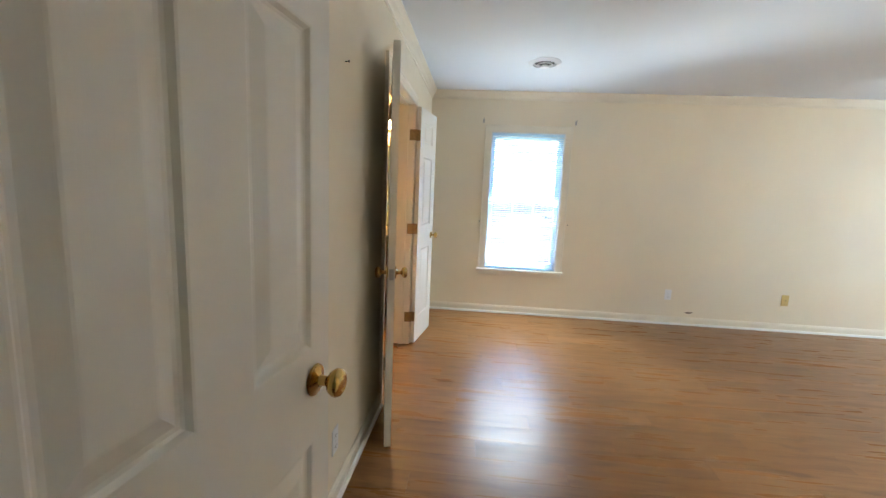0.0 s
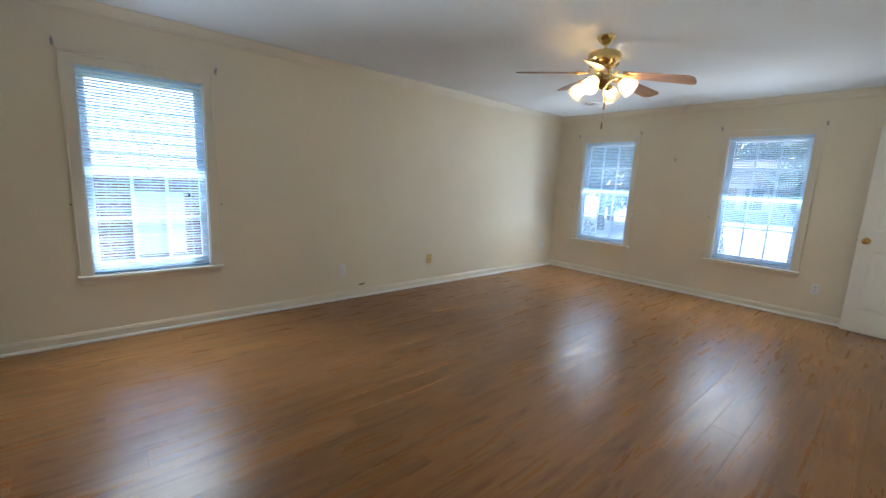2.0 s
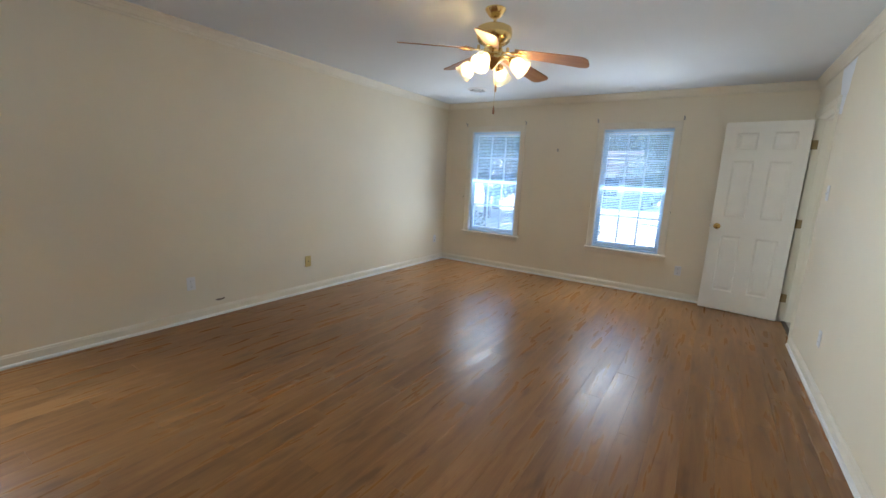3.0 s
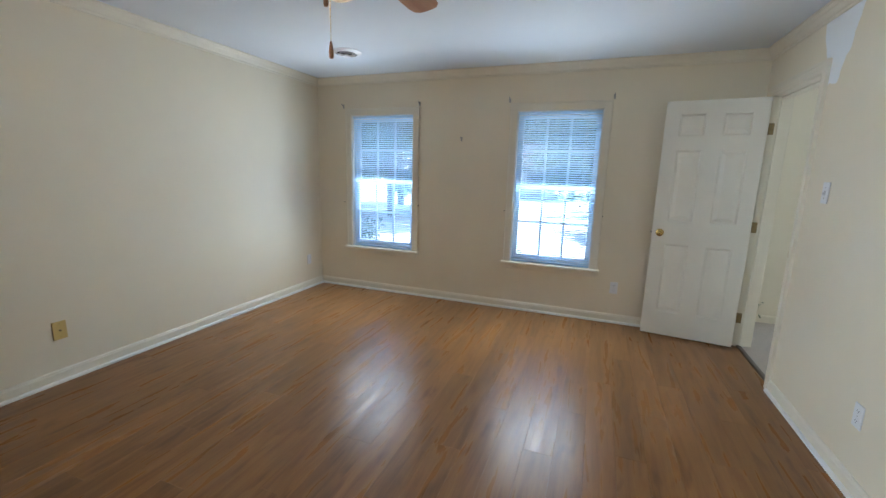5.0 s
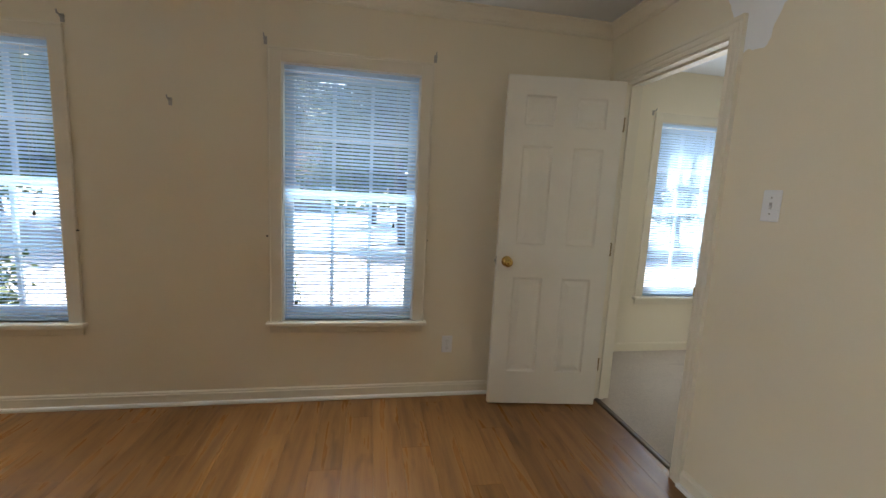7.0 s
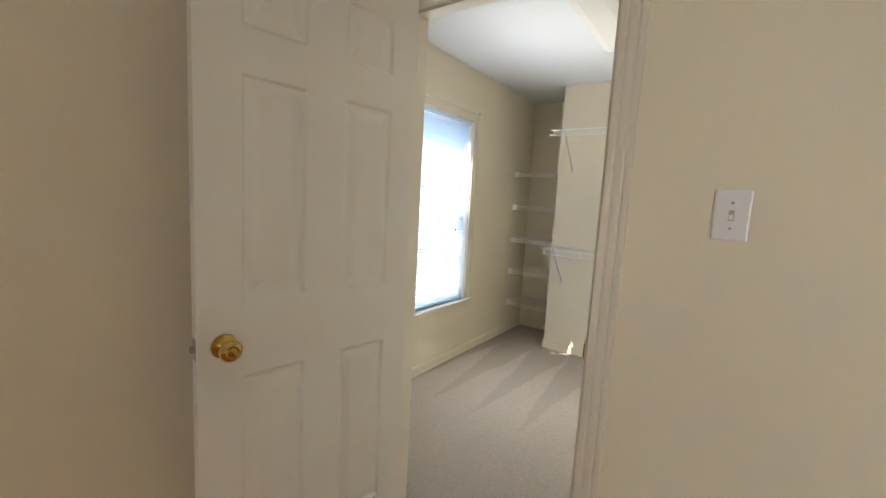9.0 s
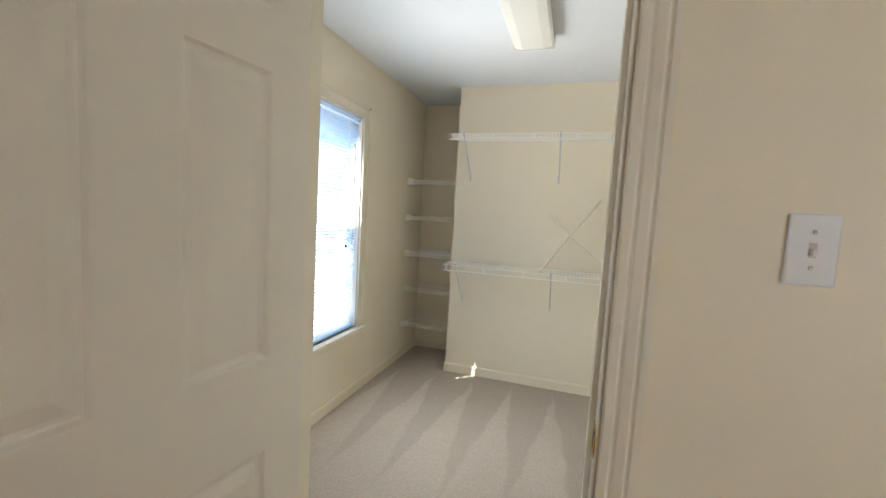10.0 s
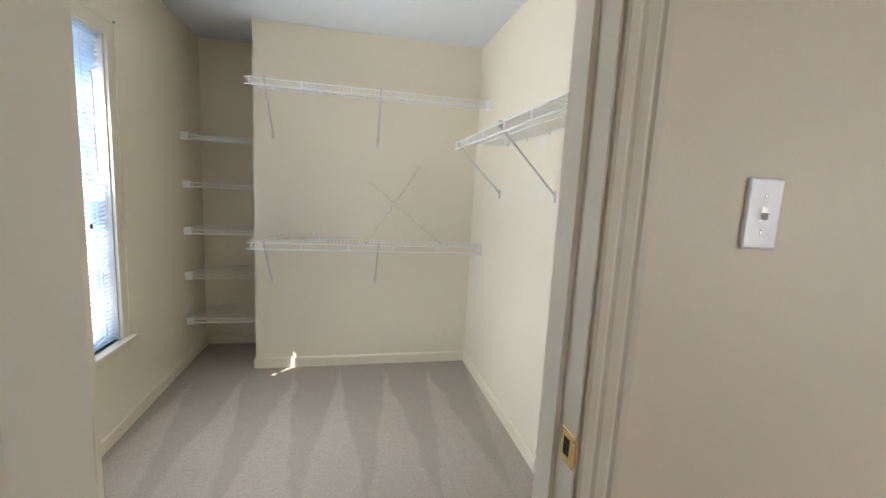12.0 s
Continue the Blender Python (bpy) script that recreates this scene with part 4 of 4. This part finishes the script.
# ---- closet fittings ----
def wire_shelf(m, length, depth, label, brackets=(), lip=0.045, end=True, group="wire shelves"):
    """A ventilated shelf: local x along the wall, y from the wall out, z = 0 at its deck."""
    s = empty("wire_shelf", m, label, "shelf", group)
    for y, z, r in ((0.006, -0.004, 0.0036), (depth * 0.5, -0.004, 0.0032), (depth, -0.004, 0.0042), (depth + 0.002, -lip, 0.0044)):
        part("rail", rod((0, y, z), (length, y, z), r, 8), m_wire, s)
    bm = bmesh.new()
    n = int(length / 0.0254)
    for i in range(n + 1):
        x = min(length - 0.002, 0.002 + i * 0.0254)
        add_rod(bm, (x, 0.0, 0.0), (x, depth, 0.0), 0.0018, 5, caps=False)
    deck = part("deck_grid", bm, m_wire, s, "close white cross wires")
    deck["kind"] = "stuff"
    k = max(2, int(round(length / 0.305)) + 1)
    for i in range(k):
        x = 0.03 + (length - 0.06) * i / (k - 1)
        part("lip_support", box(x - 0.006, depth - 0.001, -lip - 0.003, x + 0.006, depth + 0.006, 0.002, 0.001), m_wire, s)
        cl = box(x + 0.09 - 0.007, 0.0, -0.014, x + 0.09 + 0.007, 0.012, 0.010, 0.002) if x + 0.1 < length else None
        if cl:
            part("wall_clip", cl, m_wire, s)
    for x in brackets:
        bb_ = bmesh.new()
        a, b = Vector((x, 0.006, -0.30)), Vector((x, depth - 0.004, -0.012))
        add_rod(bb_, a, b, 0.0055, 6)
        add_box(bb_, x - 0.008, 0.0, -0.335, x + 0.008, 0.006, -0.280, 0.001)
        add_box(bb_, x - 0.007, depth - 0.016, -0.016, x + 0.007, depth + 0.004, 0.010, 0.002)
        part("brace", bb_, m_brace, s, "slanted grey steel support brace")
    if end:
        for x in ((length,) if end == 1 else (0, length)):
            part("end_bracket", box(x - ((0.050 if end == 2 else 0.022) if x else 0), depth - 0.05, -lip - 0.010, x + (0 if x else 0.022), depth + 0.012, 0.014, 0.003), m_wire, s, "white plastic end bracket")
    return s


# local x runs west from the alcove's corner along the south wall
wire_shelf(pose(6.242, CS, 2.005, 0, 0, 180) @ Matrix.Diagonal((1, -1, 1, 1)), 6.242 - CW, 0.29, "white wire closet shelf high on the wall", (0.112, 0.828))
wire_shelf(pose(6.242, CS, 0.985, 0, 0, 180) @ Matrix.Diagonal((1, -1, 1, 1)), 6.242 - CW, 0.29, "white wire closet shelf at mid height", (0.102, 0.838))
wire_shelf(pose(CW, -1.935, 1.678, 0, 0, 90) @ Matrix.Diagonal((1, -1, 1, 1)), 1.70, 0.30, "white wire shelf along the closet's side wall", (0.03, 0.770, 1.50), end=False)
for z in (1.675, 1.345, 1.010, 0.680, 0.345):
    wire_shelf(pose(AX, AB, z), CE - AX, 0.385, "short white wire shelf in the closet alcove", (), 0.030, 2, "alcove shelves")


def loose_rod(a, b, r, label):
    bm = rod(a, b, r, 10)
    add_rod(bm, a, Vector(a) + (Vector(b) - Vector(a)).normalized() * 0.014, r * 1.5, 10)
    return tagged(mesh_ob("loose_rod", bm, m_stick, None, "", True), label, "rod", "loose rods")


loose_rod((5.490, -2.232, 0.995), (5.092, -2.482, 1.552), 0.0095, "pale rod leaning on the wall from the wire shelf")
loose_rod((4.942, -2.312, 0.992), (5.466, -2.484, 1.414), 0.006, "thin pale rod leaning across another on the shelf")

cl = empty("closet_light", pose(5.582, -1.02, H), "long white fluorescent wrap fixture, switched off", "ceiling light")
part("fixture_pan", box(-0.075, -0.60, -0.030, 0.075, 0.60, 0.0, 0.004), m_plastic, cl)
lens = bmesh.new()
prof = [(-0.112, -0.030), (-0.116, -0.050), (-0.104, -0.074), (-0.060, -0.084), (0.060, -0.084), (0.104, -0.074), (0.116, -0.050), (0.112, -0.030)]
ra = [lens.verts.new((px, -0.59, pz)) for px, pz in prof]
rb = [lens.verts.new((px, 0.59, pz)) for px, pz in prof]
for i in range(len(prof)):
    j = (i + 1) % len(prof)
    lens.faces.new((ra[i], ra[j], rb[j], rb[i]))
lens.faces.new(ra)
lens.faces.new(rb[::-1])
part("diffuser", lens, m_fixture, cl, "ribbed acrylic diffuser")
for y in (-0.605, 0.592):
    part("end_cap", box(-0.120, y, -0.088, 0.120, y + 0.013, -0.0, 0.003), m_plastic, cl)

# ---- bathroom, seen through the double doors ----
VX0, VX1 = -1.62, -0.655
VY = 3.90
v = empty("vanity_cabinet", pose(0, 0, 0), "dark wooden bathroom vanity cabinet with drawers", "cabinet")
part("body", box(VX0, VY, 0.09, VX1, YN, 0.80, 0.003), m_cabinet, v)
part("toe_kick", box(VX0, VY + 0.06, 0.0, VX1, YN, 0.09), m_dark, v)
for i in range(2):
    x0 = VX0 + 0.02 + i * 0.47
    for z0, z1 in ((0.12, 0.36), (0.38, 0.58), (0.60, 0.78)):
        d_ = part("drawer_front", box(x0, VY - 0.018, z0, x0 + 0.45, VY, z1, 0.005), m_cabinet, v)
        part("knob", lathe([(0, 0), (0.006, 0), (0.006, 0.012), (0.014, 0.018), (0.014, 0.024), (0, 0.028)], 14, pose(x0 + 0.225, VY - 0.018, (z0 + z1) / 2, 90)), m_brass, d_)
ct = empty("countertop", pose(0, 0, 0), "cream cultured marble countertop with backsplash", "countertop")
part("slab", box(VX0, VY - 0.03, 0.80, VX1, YN, 0.835, 0.006), m_counter, ct)
part("backsplash", box(VX0, YN - 0.02, 0.835, VX1, YN, 0.935, 0.004), m_counter, ct)
mr = empty("wall_mirror", pose(0, 0, 0), "frameless mirror above the vanity", "mirror")
part("glass", box(VX0, YN - 0.008, 0.937, VX1, YN, 1.82, 0.001), m_mirror, mr)
part("clip_trim", box(VX0, YN - 0.012, 1.82, VX1, YN, 1.835, 0.002), m_brass, mr)
m_tile_w = Mat("white_tile", (0.80, 0.76, 0.66), 0.2).m
m_tile_b = Mat("black_tile", (0.015, 0.015, 0.015), 0.2).m
for z in (0.836, 2.205):
    tb = empty("tile_border", pose(0, 0, z), "black and white checkered tile border on the wall", "tile border", "tile borders")
    tiles = {}
    for j in range(4):
        for i in range(10):
            key = (i + j) % 2
            if key not in tiles:
                o = part("tile", box(-0.0132, -0.006, -0.0132, 0.0132, 0.0, 0.0132), (m_tile_w, m_tile_b)[key], tb)
                tiles[key] = o.data
            else:
                o = new("tile", tiles[key])
                o.parent = tb
            o.matrix_basis = pose(-0.945 + 0.0275 * i, YN - 0.0205 if z < 1 else YN, 0.0145 + 0.0275 * j)
lb = empty("vanity_light", pose(0, 0, 0), "brass bathroom light bar with round lit bulbs", "wall light")
part("back_bar", box(-1.55, YN - 0.03, 1.99, -0.70, YN, 2.11, 0.004), m_brass, lb)
for i in range(5):
    part("bulb", lathe([(0, -0.045), (0.02, -0.040), (0.04, -0.020), (0.045, 0.0), (0.04, 0.020), (0.022, 0.040), (0.016, 0.06), (0, 0.06)], 20,
                       pose(-1.47 + 0.172 * i, YN - 0.085, 2.05, -90)), m_globe, lb, "lit round bulb", True)

# ---- outdoors ----
GZ = -0.55
ground = tagged(mesh_ob("ground", box(-260, -260, GZ - 0.3, 260, 260, GZ), m_lawn), "green lawn around the house", "lawn", kind="structure")
tagged(mesh_ob("driveway", box(7.6, -60, GZ, 95.0, 80, GZ + 0.03), m_concrete), "sunlit pale concrete driveway and parking court", "driveway", kind="structure")


def neighbour_house(m, w, d, hw, roof_h, wall_mat, label, wins, pane_mat, roof_mat, shutters=True):
    """A house with a gabled roof; local x along its front, y back from the front, z up."""
    hs = empty("neighbour_house", m, label, "house")
    part("wall", box(0, 0, 0, w, d, hw), wall_mat, hs)
    rb_ = bmesh.new()
    n = 16
    o = 0.45
    for k in range(n):
        f0, f1 = k / n, (k + 1) / n
        y0, y1 = -o + (d / 2 + o) * f0, -o + (d / 2 + o) * f1
        z0, z1 = hw - 0.12 + (roof_h + 0.12) * f0, hw - 0.12 + (roof_h + 0.12) * f1
        for ya, yb, za, zb in ((y0, y1, z0, z1), (d - y0, d - y1, z0, z1)):
            vs = [rb_.verts.new(p) for p in ((-o, ya, za + 0.05), (w + o, ya, za + 0.05), (w + o, yb, zb + 0.02), (-o, yb, zb + 0.02),
                                            (-o, ya, za - 0.02), (w + o, ya, za - 0.02), (w + o, yb, zb - 0.03), (-o, yb, zb - 0.03))]
            for q in ((0, 1, 2, 3), (4, 5, 6, 7), (0, 1, 5, 4), (1, 2, 6, 5), (2, 3, 7, 6), (3, 0, 4, 7)):
                rb_.faces.new([vs[i] for i in q])
    part("roof", rb_, roof_mat, hs, "shingled gable roof")
    for x in (0, w):
        g = bmesh.new()
        pts = [(x, 0, hw), (x, d, hw), (x, d / 2, hw + roof_h - 0.05)]
        a = [g.verts.new(p) for p in pts]
        b = [g.verts.new((p[0] + (0.08 if x == 0 else -0.08), p[1], p[2])) for p in pts]
        g.faces.new(a)
        g.faces.new(b)
        for i in range(3):
            g.faces.new((a[i], a[(i + 1) % 3], b[(i + 1) % 3], b[i]))
        part("gable", g, m_siding, hs)
    part("fascia", box(-o, -o - 0.03, hw - 0.28, w + o, -o, hw - 0.08), m_siding, hs, "white fascia board")
    for x, z, ww, wh in wins:
        wd = part("window", box(x, -0.03, z, x + ww, 0.02, z + wh), pane_mat, hs)
        fb = bmesh.new()
        for a in ((x - 0.08, -0.06, z - 0.08, x, 0.0, z + wh + 0.08), (x + ww, -0.06, z - 0.08, x + ww + 0.08, 0.0, z + wh + 0.08),
                  (x, -0.06, z + wh, x + ww, 0.0, z + wh + 0.08), (x, -0.06, z - 0.08, x + ww, 0.0, z), (x, -0.055, z + wh / 2 - 0.03, x + ww, -0.03, z + wh / 2 + 0.03),
                  (x + ww / 2 - 0.015, -0.05, z, x + ww / 2 + 0.015, -0.03, z + wh)):
            add_box(fb, *a)
        part("frame", fb, m_siding, wd)
        for sx in (x - 0.50, x + ww + 0.10) if shutters else ():
            part("shutter", box(sx, -0.05, z - 0.04, sx + 0.38, 0.0, z + wh + 0.04), m_siding, wd)
    return hs


neighbour_house(pose(-5.5, 10.5, GZ), 11.5, 9.0, 1.98, 3.6, m_brick, "low red brick neighbouring house with a pale shingled roof", ((6.38, 0.22, 0.72, 1.1), (9.6, 0.22, 0.72, 1.1)), m_siding, m_shingle, False)
neighbour_house(pose(34, 13.5, GZ, 0, 0, -90), 8.5, 9.0, 2.6, 2.0, m_tan, "tan house with a brown roof across the driveway", ((1.5, 0.9, 1.0, 1.4), (5.6, 0.9, 1.0, 1.4)), m_far_glass, m_brown_shingle)


def leaf_cloud(bm, centre, radii, count, size):
    """Many small folded leaves in an uneven clump."""
    c = Vector(centre)
    for _ in range(count):
        u = Vector((random.gauss(0, 1), random.gauss(0, 1), random.gauss(0, 1))).normalized() * (random.random() ** 0.45)
        p = c + Vector((u.x * radii[0], u.y * radii[1], u.z * radii[2]))
        r = Euler((random.uniform(0, 6.3), random.uniform(0, 6.3), random.uniform(0, 6.3))).to_matrix()
        s = size * random.uniform(0.6, 1.4)
        vs = [bm.verts.new(p + r @ Vector(q) * s) for q in ((-0.5, 0, 0), (0, -0.28, 0.06), (0.5, 0, 0), (0, 0.28, 0.06))]
        bm.faces.new(vs)


def tree(x, y, height, spread, label, leaves=2600, size=0.22):
    t = empty("tree", pose(x, y, GZ), label, "tree", "trees outside")
    tr = bmesh.new()
    r0 = height * 0.026
    p, q = Vector((0, 0, 0)), Vector((random.uniform(-0.2, 0.2), random.uniform(-0.2, 0.2), height * 0.45))
    add_rod(tr, p, q, r0, 10, r0 * 0.7)
    add_rod(tr, q, Vector((0, 0, height * 0.85)), r0 * 0.7, 8, r0 * 0.15)
    cr = bmesh.new()
    for k in range(13):
        a = 2.4 * k + random.uniform(-0.4, 0.4)
        zt = height * (0.24 + 0.70 * (k + random.random()) / 13)
        rr = spread * random.uniform(0.35, 0.85) * (1.15 - (zt / height) * 0.5)
        e = Vector((rr * math.cos(a), rr * math.sin(a), zt))
        b0 = p.lerp(q, min(1.0, zt / height * 1.5))
        add_rod(tr, b0, e, r0 * 0.35, 7, r0 * 0.08)
        for _ in range(3):
            c = e + Vector((random.uniform(-1, 1), random.uniform(-1, 1), random.uniform(-0.7, 0.7))) * spread * 0.28
            leaf_cloud(cr, c, (spread * random.uniform(0.22, 0.42), spread * random.uniform(0.22, 0.42), spread * random.uniform(0.16, 0.3)), leaves // 39, size)
    part("trunk", tr, m_bark, t, "", True)
    crown = part("crown", cr, m_leaf, t)
    crown["kind"] = "stuff"


for x, y, h, s in ((18.5, 13.4, 7.2, 2.9), (17.8, 9.6, 7.0, 2.9), (17.6, 0.4, 6.4, 2.7), (18.6, -3.4, 7.0, 2.9), (18.0, -7.2, 7.6, 3.1),
                   (19.0, -11.5, 7.5, 3.1), (23.5, 12.0, 9.0, 3.6), (25.0, 1.4, 8.6, 3.6), (24.0, -5.5, 9.0, 3.6), (25.0, 18.0, 10, 4.0), (10.4, 16.5, 7.0, 2.4),
                   (45.0, 3.5, 12.5, 5.0), (44.0, 7.6, 12.5, 5.2), (46.0, 12.0, 13.0, 5.2)):
    tree(x, y, h, s, "dense leafy tree across the driveway", 5400, 0.34)


def shrub(x, y, r, h):
    s = empty("shrub", pose(x, y, GZ), "dense green shrub below the window", "shrub", "shrubs outside")
    st = bmesh.new()
    for k in range(5):
        a = 1.26 * k
        add_rod(st, (0, 0, 0), (r * 0.5 * math.cos(a), r * 0.5 * math.sin(a), h * 0.7), 0.02, 6, 0.006)
    part("stems", st, m_bark, s)
    lv = bmesh.new()
    for k in range(12):
        leaf_cloud(lv, (random.uniform(-0.6, 0.6) * r, random.uniform(-0.6, 0.6) * r, h * random.uniform(0.25, 0.85)), (r * 0.45, r * 0.45, h * 0.25), 150, 0.07)
    crown = part("leaves", lv, m_leaf, s)
    crown["kind"] = "stuff"


for x, y, r, h in ((7.0, 2.45, 0.42, 1.45), (7.1, 4.5, 0.5, 1.3), (7.0, -0.2, 0.35, 0.8)):
    shrub(x, y, r, h)

# white filler dabbed over old screw holes in the closet
def spackle_patch(y, z, r):
    bm = bmesh.new()
    ring = []
    for k in range(20):
        a = 2 * math.pi * k / 20
        rr = r * random.uniform(0.82, 1.08)
        ring.append((rr * 0.8 * math.cos(a), rr * 1.15 * math.sin(a)))
    lo = [bm.verts.new((0, u, v)) for u, v in ring]
    hi = [bm.verts.new((0.0012, u * 0.86, v * 0.86)) for u, v in ring]
    bm.faces.new(hi)
    for k in range(20):
        j = (k + 1) % 20
        bm.faces.new((lo[k], lo[j], hi[j], hi[k]))
    ob = tagged(mesh_ob("spackle_patch", bm, m_spackle), "small white dab of filler on the cream closet wall", "wall patch", "filler patches")
    ob.matrix_basis = pose(CW + 0.0005, y, z)


for y, z, r in ((-1.332, 1.384, 0.05), (-1.81, 1.38, 0.045), (-1.339, 1.652, 0.05), (-1.092, 1.655, 0.055)):
    spackle_patch(y, z, r)

# ---- floor planks, laid east to west ----
PW, PL = 0.150, 1.22
meshes = {}
row = 0
y = -0.02
while y < YN - 0.005:
    yb = min(y + PW, YN)
    x = XW - 0.065 - PL * ((row * 0.37) % 1.0)
    while x < XE:
        xa, xb = max(x, XW - 0.065), min(x + PL, XE)
        if xb - xa > 0.02:
            key = (round(xb - xa, 3), round(yb - y, 3))
            if key not in meshes:
                l, w_ = key
                g = 0.0001
                bm = bmesh.new()
                lo = [bm.verts.new(p) for p in ((g, g, -0.008), (l - g, g, -0.008), (l - g, w_ - g, -0.008), (g, w_ - g, -0.008))]
                mi = [bm.verts.new(p) for p in ((g, g, -0.0008), (l - g, g, -0.0008), (l - g, w_ - g, -0.0008), (g, w_ - g, -0.0008))]
                b_ = 0.0005
                hi = [bm.verts.new(p) for p in ((b_, b_, 0), (l - b_, b_, 0), (l - b_, w_ - b_, 0), (b_, w_ - b_, 0))]
                for a, c in ((lo, mi), (mi, hi)):
                    for i in range(4):
                        bm.faces.new((a[i], a[(i + 1) % 4], c[(i + 1) % 4], c[i]))
                bm.faces.new(hi)
                o = part("plank", bm, m_floor, floor)
                meshes[key] = o.data
            else:
                o = new("plank", meshes[key])
                o.parent = floor
            o.matrix_basis = pose(xa, y, 0)
        x += PL
    y += PW
    row += 1
